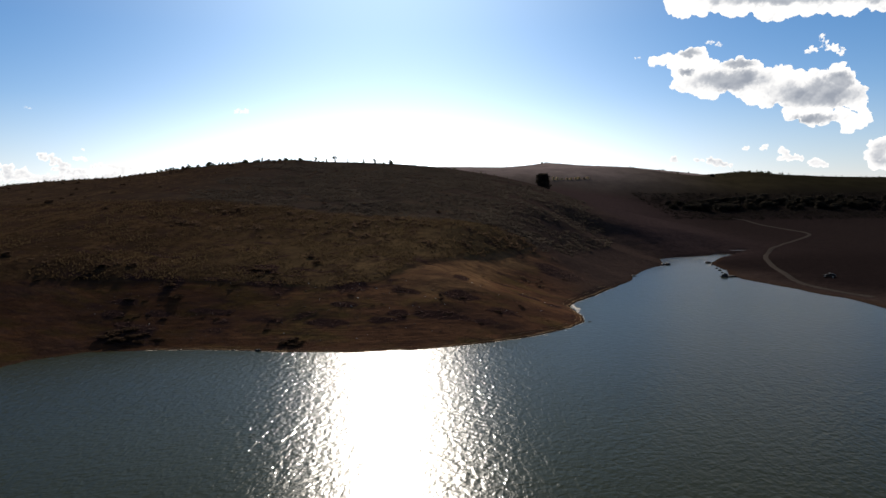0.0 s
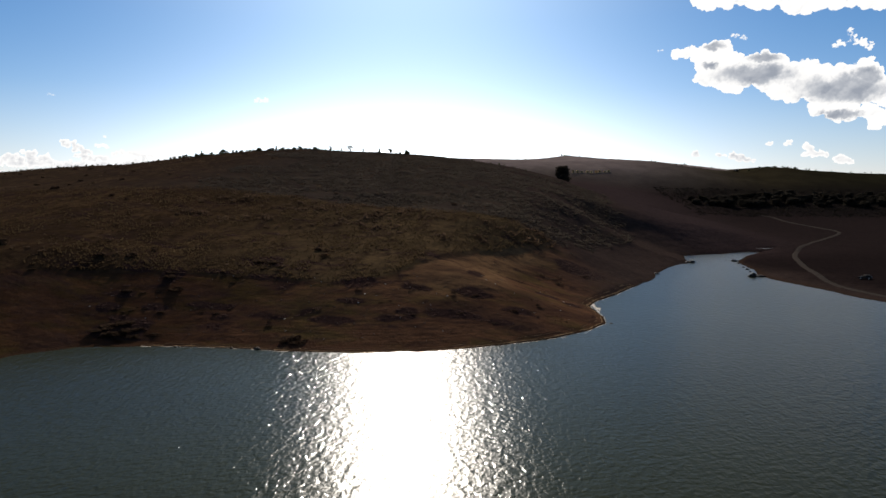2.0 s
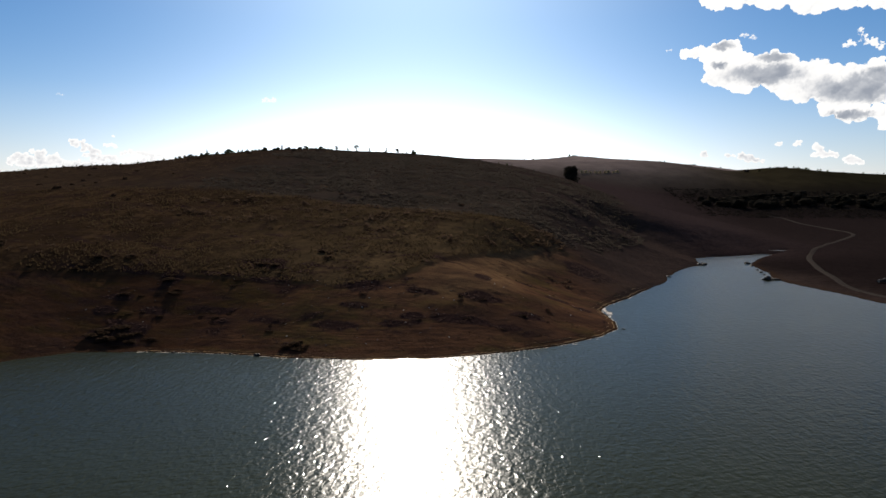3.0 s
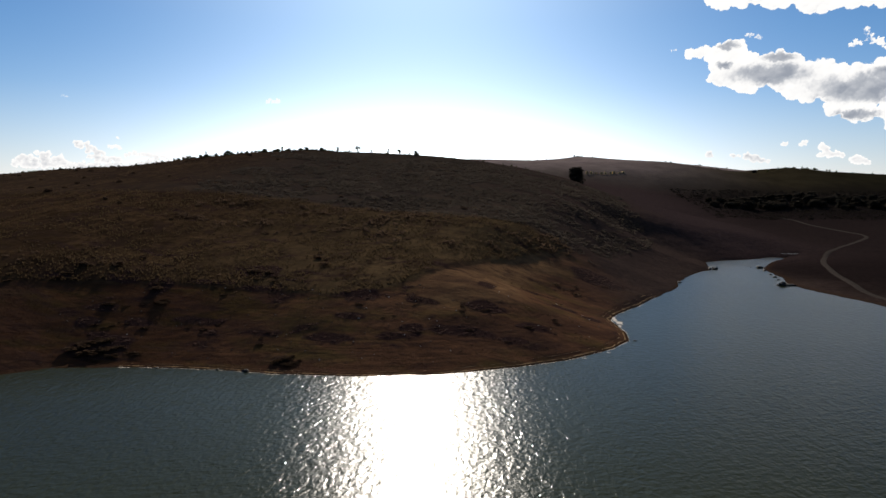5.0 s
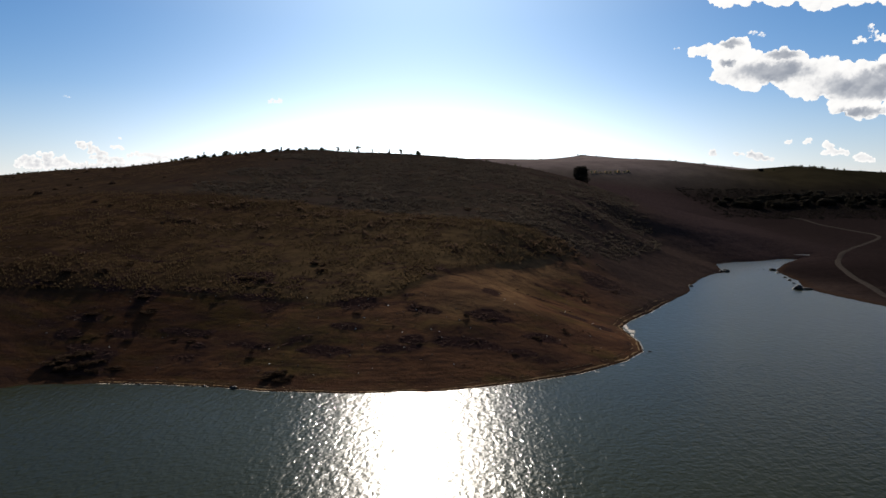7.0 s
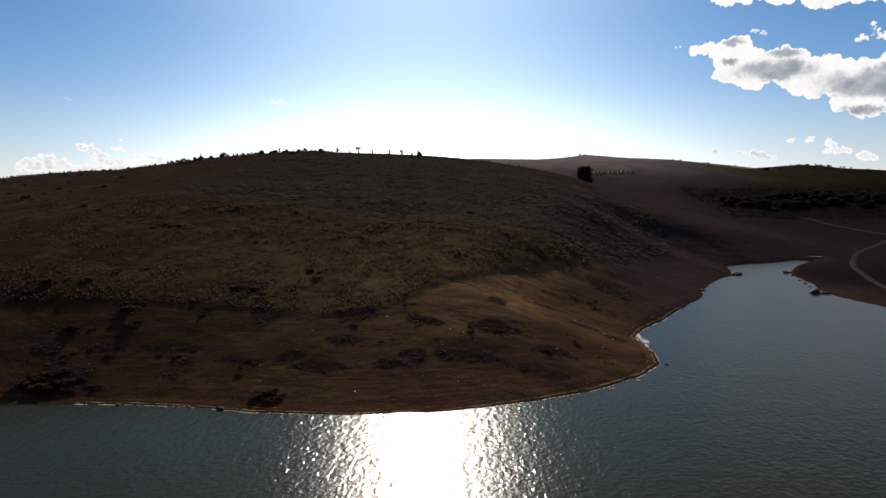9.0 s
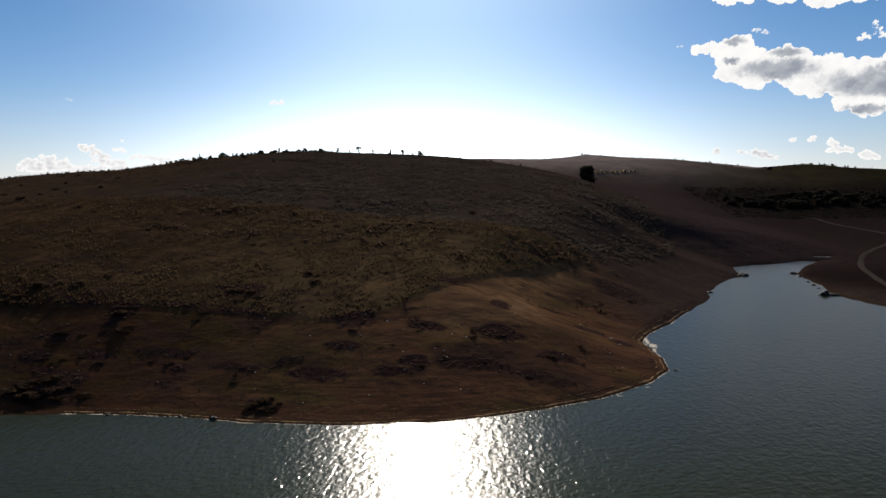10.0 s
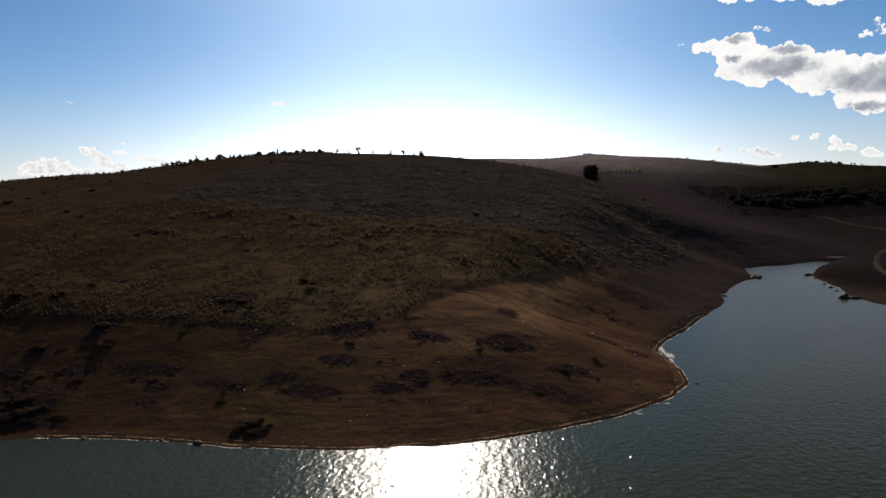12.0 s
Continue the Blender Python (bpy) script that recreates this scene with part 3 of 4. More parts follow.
def build_track():
    line = spline(TRACK, 18)
    verts, faces = [], []
    for i, p in enumerate(line[:-1]):
        side = (line[i + 1] - p).normalized().cross(Vector((0, 0, 1)))
        wide = 1.5 + 0.3 * noise.noise((i * 0.13, 0, 0)) - 0.5 * max(0, i - 195) / 110
        row = []
        for k in range(7):
            q = p + side * wide * (k / 3 - 1)
            rut = -0.04 if k in (1, 5) else 0.0
            edge = -0.14 if k in (0, 6) else 0.10 + 0.25 * min(1, max(0, i - 190) / 20)
            row.append((q.x, q.y, edge + rut))
        verts += row
    arr = np.array(verts)
    arr[:, 2] += lie(arr[:, 0], arr[:, 1])
    for i in range(len(arr) // 7 - 1):
        faces += [(7 * i + k, 7 * i + k + 1, 7 * i + k + 8, 7 * i + k + 7) for k in range(6)]
    ob = new("road", mesh_from("road", arr, faces, M_ROAD, True))
    tagged(ob, "pale winding gravel track beside the lake", "track", kind="structure")


build_track()


M_PUDDLE = plain_material("wind_ruffled_puddle", (0.02, 0.021, 0.018), (0.03, 0.031, 0.026), 1.0, 0.42, 0.0, 0.5)


def build_pool():
    n, verts = 40, [(POOL[0], POOL[1], POOL[2] + 0.16)]
    for i in range(n):
        a = 2 * math.pi * i / n
        r = 1 + 0.25 * noise.noise((math.cos(a) * 1.5, math.sin(a) * 1.5, 4))
        verts.append((POOL[0] + 3.8 * r * math.cos(a) + 1.2 * math.sin(2 * a), POOL[1] + 1.3 * r * math.sin(a), POOL[2] + 0.16))
    ob = new("pool_water", mesh_from("pool_water", verts, [(0, 1 + i, 1 + (i + 1) % n) for i in range(n)], M_PUDDLE))
    tagged(ob, "small bright puddle above the inlet", "water", kind="structure")


build_pool()


def shore_line(pts, n):
    """Points along the true edge of the water, with the way inland at each."""
    pts = np.array([(p.x, p.y) for p in spline(pts, n)])
    step = np.gradient(pts, axis=0)
    nrm = np.stack([-step[:, 1], step[:, 0]], -1) / np.linalg.norm(step, axis=1)[:, None]
    for _ in range(8):
        pts = pts - nrm * np.clip(lie(pts[:, 0], pts[:, 1]) - 0.02, -0.25, 0.25)[:, None]
    return pts, nrm


def build_strand(name, offset, width, lift, mat, label, category, seed, gaps):
    """A thin broken ribbon along the headland's edge."""
    pts, nrm = shore_line([(-72, 153.6), (-62, 153.9), (-52, 153.6), (-41, 151.8), (-25, 151), (-10, 153.8), (6.3, 161.5), (15.5, 167.5), (25.3, 177.8),
                           (30, 186.6), (30.8, 197), (29.7, 212), (33.2, 222.3), (40, 232.3), (51, 254)], 70)
    verts, faces = [], []
    for i, (p, q) in enumerate(zip(pts, nrm)):
        w = width * max(0.0, 0.55 + 0.9 * noise.noise((i * 0.06, seed, 0)) + 0.7 * noise.noise((i * 0.33, seed + 5, 0)) - gaps)
        off = offset + 0.25 * noise.noise((i * 0.05, seed + 9, 0)) + 0.12 * noise.noise((i * 0.5, seed + 3, 0))
        for k in (-0.5, 0.0, 0.5):
            c = p + q * (off + k * w)
            verts.append((c[0], c[1], max(0.012, land_at(c[0], c[1]) + lift * (1.0 if k == 0 else 0.4))))
        if i and w > 0.04 * width:
            j = 3 * i
            faces += [(j - 3, j - 2, j + 1, j), (j - 2, j - 1, j + 2, j + 1)]
    tagged(new(name, mesh_from(name, verts, faces, mat, True)), label, category, kind="stuff")


M_FOAM = plain_material("shore_foam", (0.30, 0.24, 0.17), (0.66, 0.58, 0.47), 2.5, 0.8, 0.5, 0.1)
M_DRIFT = plain_material("pale_dry_drift_sand", (0.15, 0.095, 0.05), (0.28, 0.19, 0.105), 1.6, 0.95, 0.5, 0.0)
build_strand("foam", -0.15, 0.5, 0.03, M_FOAM, "thin broken line of pale foam on the shore", "foam", 1, 0.35)
build_strand("drift_line", 0.75, 0.55, 0.06, M_DRIFT, "pale strip of dry sand above the water's edge", "sand", 2, 0.12)
build_strand("upper_drift_line", 2.0, 0.35, 0.05, M_DRIFT, "thin strip of dry sand left by higher water", "sand", 3, 0.45)


def build_foam_patch(cx, cy, rx, ry, seed):
    n, verts = 96, [(cx, cy, 0.02)]
    for i in range(n):
        a = 2 * math.pi * i / n
        r = 0.7 + 0.6 * noise.noise((math.cos(a) * 2, math.sin(a) * 2, seed)) + 0.5 * noise.noise((math.cos(a) * 6, math.sin(a) * 6, seed))
        verts.append((cx + rx * r * math.cos(a), cy + ry * r * math.sin(a), 0.02))
    ob = new("foam_patch", mesh_from("foam_patch", verts, [(0, 1 + i, 1 + (i + 1) % n) for i in range(n)], M_FOAM))
    tagged(ob, "small patch of white foam on the water", "foam", "foam patches")


build_foam_patch(31.3, 213.0, 0.8, 4.6, 1)
build_foam_patch(31.8, 208.2, 1.1, 2.4, 2)
build_foam_patch(31.3, 204.0, 0.4, 2.4, 6)
build_foam_patch(24.0, 174.6, 0.6, 0.3, 3)
build_foam_patch(18.4, 168.9, 0.8, 0.25, 4)


# ---------------------------------------------------------------- plants
rng = np.random.default_rng(7)


def leaf_cloud(name, lumps, per, size, mat, flat=0.7):
    """Many small leaves gathered in lumps (x, y, z, rx, rz): uneven, with gaps."""
    verts, faces = [], []
    for x, y, z, rx, rz in lumps:
        for _ in range(per):
            v = rng.normal(size=3)
            v *= rng.uniform(0.25, 1.0) ** 0.4 / np.linalg.norm(v)
            c = np.array([x + v[0] * rx, y + v[1] * rx, z + v[2] * rz])
            a = rng.normal(size=3)
            a[2] *= flat
            a /= np.linalg.norm(a)
            b = np.cross(a, rng.normal(size=3))
            b /= np.linalg.norm(b)
            s = size * rng.uniform(0.6, 1.4)
            k = len(verts)
            verts += [c - a * s, c + b * s * 0.5, c + a * s, c - b * s * 0.5]
            faces.append((k, k + 1, k + 2, k + 3))
    return mesh_from(name, verts, faces, mat)


def limb_mesh(name, limbs, mat, sides=6):
    """Tapered limbs: lists of (point, radius)."""
    verts, faces = [], []
    for limb in limbs:
        start = len(verts)
        for i, (p, r) in enumerate(limb):
            p = Vector(p)
            d = (Vector(limb[min(i + 1, len(limb) - 1)][0]) - Vector(limb[max(i - 1, 0)][0])).normalized()
            u = d.orthogonal().normalized()
            w = d.cross(u)
            for s in range(sides):
                a = 2 * math.pi * s / sides
                verts.append(p + (u * math.cos(a) + w * math.sin(a)) * r)
        for i in range(len(limb) - 1):
            for s in range(sides):
                a, b = start + i * sides + s, start + i * sides + (s + 1) % sides
                faces.append((a, b, b + sides, a + sides))
    return mesh_from(name, verts, faces, mat, True)


def acacia(height, spread, seed, flat=0.35, per=34, bare=0.0):
    """Savanna tree: a leaning forked trunk and a crown of leaf clumps."""
    r = random.Random(seed)
    limbs, lumps = [], []
    lean = (r.uniform(-0.1, 0.1) * height, r.uniform(-0.1, 0.1) * height)
    fork = Vector((lean[0], lean[1], height * r.uniform(0.3, 0.45)))
    limbs.append([((0, 0, -0.25), 0.085 * height), ((lean[0] * 0.4, lean[1] * 0.4, fork.z * 0.5), 0.065 * height), (tuple(fork), 0.05 * height)])
    n = r.randint(4, 6)
    for i in range(n):
        a = 2 * math.pi * (i + r.random() * 0.6) / n
        reach = spread * r.uniform(0.35, 0.95) * 0.5
        tip = fork + Vector((math.cos(a) * reach, math.sin(a) * reach, (height - fork.z) * r.uniform(0.6, 0.92)))
        mid = fork.lerp(tip, 0.5) + Vector((r.uniform(-0.1, 0.1), r.uniform(-0.1, 0.1), -0.05)) * height * 0.5
        limbs.append([(tuple(fork), 0.034 * height), (tuple(mid), 0.022 * height), (tuple(tip), 0.008 * height)])
        if r.random() > bare:
            lumps.append((tip.x, tip.y, tip.z, spread * r.uniform(0.14, 0.26), spread * flat * r.uniform(0.2, 0.4)))
            lumps.append(((tip.x + fork.x) / 2 + r.uniform(-0.1, 0.1) * spread, (tip.y + fork.y) / 2, tip.z + r.uniform(-0.05, 0.08) * height,
                          spread * r.uniform(0.1, 0.2), spread * flat * r.uniform(0.15, 0.35)))
    k = 0.24 if seed < 20 else 0.15
    lumps.append((lean[0] * 0.5, lean[1] * 0.5, height * 0.25, spread * k, height * 0.25))
    return limb_mesh("trunk", limbs, M_BARK), leaf_cloud("crown", lumps, per, 0.055 * spread + 0.06, M_LEAF)


def plant(name, meshes, label, category, group, x, y, turn=0.0, scale=1.0, sink=0.05):
    ob = thing(name, label, category, group)
    for part_name, me in meshes:
        part(part_name, me, None, ob)
    ob.matrix_basis = pose(x, y, land_at(x, y) - sink, 0, 0, turn) @ Matrix.Diagonal((scale, scale, scale, 1))
    return ob


def plant_copy(ob, x, y, turn, scale, sink=0.05, low=1.0):
    dup = copy_thing(ob, pose(x, y, land_at(x, y) - sink, 0, 0, turn))
    dup.scale = (scale, scale, scale * low * random.uniform(0.85, 1.15))
    return dup


def crest_y(x):
    """Where the ridge stands highest against the sky."""
    ys = np.arange(440, 500, 2.0)
    z = lie(np.full(ys.shape, x), ys)
    return float(ys[np.argmax((z - 35) / ys)])


RIDGE_LABEL = "small thorn tree with sparse dark crown on the ridge"
def thorn_bush(height, spread, seed, per=34):
    """Small upright tree, leafy almost to the ground."""
    r = random.Random(seed)
    limbs, lumps = [[((0, 0, -0.25), 0.09 * height), ((0.03 * height, 0, height * 0.4), 0.06 * height), ((0, 0.04 * height, height * 0.8), 0.02 * height)]], []
    for i in range(13):
        a, k = r.uniform(0, 6.28), r.uniform(0.12, 0.92)
        reach = spread * 0.5 * r.uniform(0.1, 0.8) * (1 - 0.35 * k)
        tip = (math.cos(a) * reach, math.sin(a) * reach, height * k)
        limbs.append([((0, 0, height * k * 0.55), 0.035 * height), (tip, 0.01 * height)])
        lumps.append((*tip, spread * r.uniform(0.15, 0.28), height * r.uniform(0.09, 0.17)))
    return limb_mesh("trunk", limbs, M_BARK), leaf_cloud("crown", lumps, per, 0.055 * spread + 0.07, M_LEAF)


kinds = [thorn_bush(2.8, 3.0, 3, 60), thorn_bush(2.1, 2.9, 5, 60), thorn_bush(2.7, 2.0, 8, 46), thorn_bush(1.4, 2.9, 9, 64)]
ridge_trees = []
for i, (t, c) in enumerate(kinds):
    x = (-176, -152, -140, -128)[i]
    ridge_trees.append(plant("acacia_tree", [("trunk", t), ("crown", c)], RIDGE_LABEL, "tree", "trees on the ridge", x, crest_y(x), 40 * i))
for i in range(270):
    x = random.uniform(-214, -112) if i < 120 else random.uniform(-112, 30) if i < 190 else random.uniform(-330, -205)
    small = random.uniform(0.35, 1.0) ** 1.3 if i < 120 else random.uniform(0.25, 0.6)
    plant_copy(random.choice(ridge_trees), x, crest_y(x) + random.uniform(-4, 1), random.uniform(0, 360), small, 0.1, 0.8)
umb = acacia(3.4, 4.2, 21, 0.8, 30)
plant("acacia_tree", [("trunk", umb[0]), ("crown", umb[1])], "flat-topped thorn tree standing alone on the ridge", "tree", "trees on the ridge", -90, crest_y(-90), 30)
for x, h, s, seed in ((-103.5, 3.6, 5.5, 31), (-96, 2.6, 3.4, 32), (-81.5, 3.0, 3.2, 33), (-70.5, 4.0, 3.2, 34), (-63.5, 3.4, 6.0, 35), (-52.5, 3.0, 7.5, 36),
                      (-191, 5.2, 2.2, 37)):
    t, c = thorn_bush(h * 0.8, s * 0.6, seed, 26)
    plant("acacia_tree", [("trunk", t), ("crown", c)], RIDGE_LABEL, "tree", "trees on the ridge", x, crest_y(x), seed * 20)


def tall_tree(height, width, seed, per=70):
    r = random.Random(seed)
    lumps, limbs = [], [[((0, 0, -0.5), 0.5), ((0.1, 0.1, height * 0.5), 0.34), ((0.2, 0, height * 0.92), 0.06)]]
    for i in range(64):
        k = (i + 0.5) / 64
        a, reach = 2.4 * i + r.uniform(-0.4, 0.4), width * 0.5 * (1 - 0.4 * k * k) * r.uniform(0.15, 1.0) ** 0.6
        z = height * (0.08 + 0.86 * k)
        lumps.append((math.cos(a) * reach, math.sin(a) * reach, z, width * r.uniform(0.14, 0.22), height * r.uniform(0.05, 0.09)))
        if i % 4 == 0:
            limbs.append([((0, 0, z - 1.2), 0.16), ((math.cos(a) * reach * 0.6, math.sin(a) * reach * 0.6, z - 0.2), 0.09), ((math.cos(a) * reach, math.sin(a) * reach, z), 0.03)])
    return limb_mesh("trunk", limbs, M_BARK, 7), leaf_cloud("crown", lumps, per, 0.50, M_BUSH)


t, c = tall_tree(18, 13, 4, 170)
plant("tall_tree", [("trunk", t), ("crown", c)], "tall dense dark tree standing above the saddle", "tree", "", 67.5, 655)
t, c = tall_tree(7, 9.5, 6, 80)
valley_tree = plant("broad_tree", [("trunk", t), ("crown", c)], "dark bushy tree in the valley bottom", "tree", "trees along the valley", 205, 628)
for i in range(270):
    x = 186 + 360 * (i / 270) ** 1.05 + random.uniform(-9, 9)
    y = 628 - 0.04 * (x - 200) + 75 * random.random() * min(1, (x - 120) / 130)
    plant_copy(valley_tree, x, y, random.uniform(0, 360), random.uniform(0.45, 0.9), 0.4)
for i in range(74):
    x = 312 + random.uniform(0, 60) if i < 46 else random.uniform(200, 520)
    plant_copy(ridge_trees[i % 4], x, 896 + random.uniform(-4, 4), random.uniform(0, 360), random.uniform(0.4, 0.95), 0.3)
plant_copy(valley_tree, 301, 896, 30, 0.55, 0.4)
for i in range(26):
    x = 158 + random.gauss(0, 5) if i < 6 else random.uniform(60, 520)
    plant_copy(ridge_trees[i % 4], x, 1498 + random.uniform(-6, 4), random.uniform(0, 360), random.uniform(0.8, 1.6), 0.3)


def shrub(width, height, seed, per=130):
    r = random.Random(seed)
    lumps, limbs = [], []
    for i in range(11):
        a, reach = r.uniform(0, 6.28), width * 0.5 * r.uniform(0.05, 0.75)
        z = height * r.uniform(0.06, 0.62) * (1 - 0.5 * reach / (width * 0.5))
        lumps.append((math.cos(a) * reach, math.sin(a) * reach, z, width * r.uniform(0.16, 0.26), height * r.uniform(0.18, 0.28)))
        limbs.append([((0, 0, -0.15), 0.035 * width), ((math.cos(a) * reach * 0.5, math.sin(a) * reach * 0.5, z * 0.6), 0.018 * width), ((math.cos(a) * reach, math.sin(a) * reach, z), 0.006 * width)])
    return limb_mesh("stem", limbs, M_BARK, 4), leaf_cloud("crown", lumps, per, 0.05 * width, M_SCRUB)


SHRUB_LABEL = "low dark thorny shrub on dry grass"
shrubs = []
for i, (w, h) in enumerate(((2.4, 1.5), (1.8, 1.5), (3.0, 1.3), (1.5, 1.0))):
    s, f = shrub(w, h, 50 + i)
    x, y = ((-87, 178), (-83, 178.5), (-75.5, 181), (-111, 178))[i]
    shrubs.append(plant("shrub", [("stem", s), ("crown", f)], "dark rounded shrub on the bare shore", "shrub", "shrubs on the shore", x, y, 70 * i, (1.5, 0.9, 1.6, 1.5)[i]))
    shrubs[-1].scale.z *= 0.22
# dense thickets on the bare slope: centre, length, depth, count, size
THICKETS = [(-76, 180, 5, 4, 9, 1.5), (-88, 187, 8, 2, 9, 1.0), (-64, 190, 9, 3, 10, 1.0), (-57, 196, 5, 4, 9, 1.3), (-29, 182, 5, 3, 9, 1.0), (-18, 183, 4, 2, 6, 0.8),
            (-3, 185, 6, 2.5, 10, 0.9), (-25, 176, 4, 2, 5, 0.8), (-16, 171, 3, 2, 5, 0.9), (-6, 171.5, 8, 3, 12, 0.8), (5, 216, 5, 2, 5, 0.7), (8, 180, 3, 2, 6, 0.8),
            (13, 186, 4, 2, 6, 0.7), (31, 246, 6, 4, 8, 0.9), (16, 180, 3, 2, 5, 0.7), (-40.5, 157, 3, 3.5, 12, 1.1), (-47.5, 166.5, 5, 3, 9, 0.9), (-61, 172, 6, 2, 8, 0.9),
            (-76, 171, 5, 2, 7, 0.9), (-86, 170, 5, 2, 7, 0.9), (-75, 158.5, 5, 3.5, 14, 1.2), (-104, 187, 8, 3, 9, 1.0),
            (-80, 157.5, 4, 2.5, 10, 1.3), (-72, 161, 4, 3, 8, 1.1), (-84, 163, 5, 3, 8, 1.1)]
for cx, cy, lx, ly, n, size in THICKETS:
    for _ in range((n + 2) // 3):
        plant_copy(random.choice(shrubs), cx + random.gauss(0, lx * 0.5), cy + random.gauss(0, ly * 0.5), random.uniform(0, 360), size * random.uniform(0.6, 1.2), 0.05, 0.16)
for i, (x, y, size) in enumerate(((-80.5, 158.5, 1.9), (-77.5, 160.5, 2.1), (-82.5, 162, 1.7), (-79.5, 163.5, 1.8), (-75.5, 158.2, 1.5), (-84.5, 159.5, 1.6),
                                  (-41.8, 157, 1.5), (-40, 158.6, 1.6), (-39.2, 156.5, 1.2), (-79.6, 186.5, 1.6), (-80.4, 189, 1.5), (-61.5, 201, 1.9), (-57.5, 200, 1.6))):
    plant_copy(shrubs[i % 3], x, y, 67 * i, size, 0.05, 0.42)
hill_shrub = plant("shrub", [("stem", shrubs[1].children[0].data), ("crown", shrubs[1].children[1].data)], SHRUB_LABEL, "shrub", "shrubs on the hill", -130, 262, 0, 1.0)
hill_shrub_wide = plant("shrub", [("stem", shrubs[2].children[0].data), ("crown", shrubs[2].children[1].data)], SHRUB_LABEL, "shrub", "shrubs on the hill", -140, 270, 0, 0.9)
made = 0
while made < 105:
    x, y = random.uniform(-300, 15), random.uniform(185, 478)
    z = land_at(x, y)
    if z < 12.5 or random.random() > 0.35 + 0.65 * (x < -60):
        continue
    if float(wavy(np.array([x]), np.array([y]), 45, 77, 2)[0]) < random.uniform(-0.5, 0.3):
        continue
    plant_copy(random.choice((hill_shrub, hill_shrub_wide)), x, y, random.uniform(0, 360), random.uniform(0.4, 1.15) * (1.0 + 0.4 * (x < -100)), 0.1)
    made += 1


def build_tussocks(name, count, box, tall, label, mat, test):
    """Grass tussocks: each a fan of bent blades."""
    x = rng.uniform(box[0], box[1], count * 3)
    y = box[2] + (box[3] - box[2]) * rng.uniform(0, 1, count * 3) ** 1.35
    z = lie(x, y)
    keep = test(x, y, z)
    x, y, z = x[keep][:count], y[keep][:count], z[keep][:count]
    n, blades = len(x), 7
    h = tall * rng.uniform(0.5, 1.3, n)
    a = rng.uniform(0, 2 * np.pi, (n, blades))
    out = rng.uniform(0.15, 0.75, (n, blades)) * h[:, None]
    wide = 0.16 * h[:, None] * np.ones((1, blades))
    up = h[:, None] * rng.uniform(0.6, 1.0, (n, blades))
    cx, cy, cz = x[:, None], y[:, None], z[:, None] - 0.05
    co = np.empty((n, blades, 3, 3))
    co[:, :, 0] = np.stack([cx - np.sin(a) * wide, cy + np.cos(a) * wide, cz + 0 * a], -1)
    co[:, :, 1] = np.stack([cx + np.sin(a) * wide, cy - np.cos(a) * wide, cz + 0 * a], -1)
    co[:, :, 2] = np.stack([cx + np.cos(a) * out, cy + np.sin(a) * out, cz + up], -1)
    # one shared root for the blades of a tussock, so that they are one island
    root = np.stack([x, y, z - 0.1], -1)
    verts = np.concatenate([root, co.reshape(-1, 3)])
    i = n + 3 * np.arange(n * blades)
    own = np.repeat(np.arange(n), blades)
    faces = np.concatenate([np.stack([i, i + 1, i + 2], -1), np.stack([own, i + 1, i], -1)])
    tagged(new(name, mesh_from(name, verts, faces, mat)), label, "grass", kind="stuff")


build_tussocks("grass", 34000, (-260, 60, 180, 400), 0.62, "dry olive and straw grass tussocks on the hillside", M_GRASS,
               lambda x, y, z: (beyond(x, y, TERRACE) > 1) & (z > 8) & (beyond(x, y, BROW) < 6) & (rng.uniform(0, 1, x.shape) < np.clip(0.3 + (x + 140) / 130, 0.14, 1)) & (clump(x, y * 0.5, 7, 91) + 0.4 * clump(x, y, 60, 92) > rng.uniform(-0.45, 0.25, x.shape)))
build_tussocks("shore_grass", 5000, (-130, 60, 150, 240), 0.14, "short sparse dry grass on the bare lake shore", M_GRASS,
               lambda x, y, z: (z > 2.5) & (beyond(x, y, TERRACE) < 0) & (clump(x, y, 18, 95) > 0.05))


def build_scrub(name, count, box, size, label, mat, test):
    """Dark low scrub, too dense to count: small clumps of leaves."""
    x, y = rng.uniform(box[0], box[1], count * 4), rng.uniform(box[2], box[3], count * 4)
    z = lie(x, y)
    keep = test(x, y, z)
    x, y, z = x[keep][:count], y[keep][:count], z[keep][:count]
    n, leaves = len(x), 16
    w = size * np.clip(rng.lognormal(-0.15, 0.5, n), 0.3, 2.2)[:, None, None]
    v = rng.normal(size=(n, leaves, 3))
    v /= np.linalg.norm(v, axis=-1, keepdims=True)
    v *= rng.uniform(0.1, 1.0, (n, leaves, 1)) ** 0.7
    wide = np.stack([rng.uniform(0.9, 1.8, n), rng.uniform(0.9, 1.5, n), rng.uniform(0.3, 0.5, n)], -1)[:, None]
    c = np.stack([x, y, z], -1)[:, None] + v * w * wide + (0, 0, 1) * w * 0.25
    a = rng.normal(size=(n, leaves, 3))
    a /= np.linalg.norm(a, axis=-1, keepdims=True)
    b = np.cross(a, rng.normal(size=(n, leaves, 3)))
    b /= np.linalg.norm(b, axis=-1, keepdims=True)
    co = np.stack([c - a * w * 0.34, c + b * w * 0.2, c + a * w * 0.34, c - b * w * 0.2], 2)
    faces = np.arange(n * leaves * 4).reshape(-1, 4)
    tagged(new(name, mesh_from(name, co.reshape(-1, 3), faces, mat)), label, "scrub", kind="stuff")


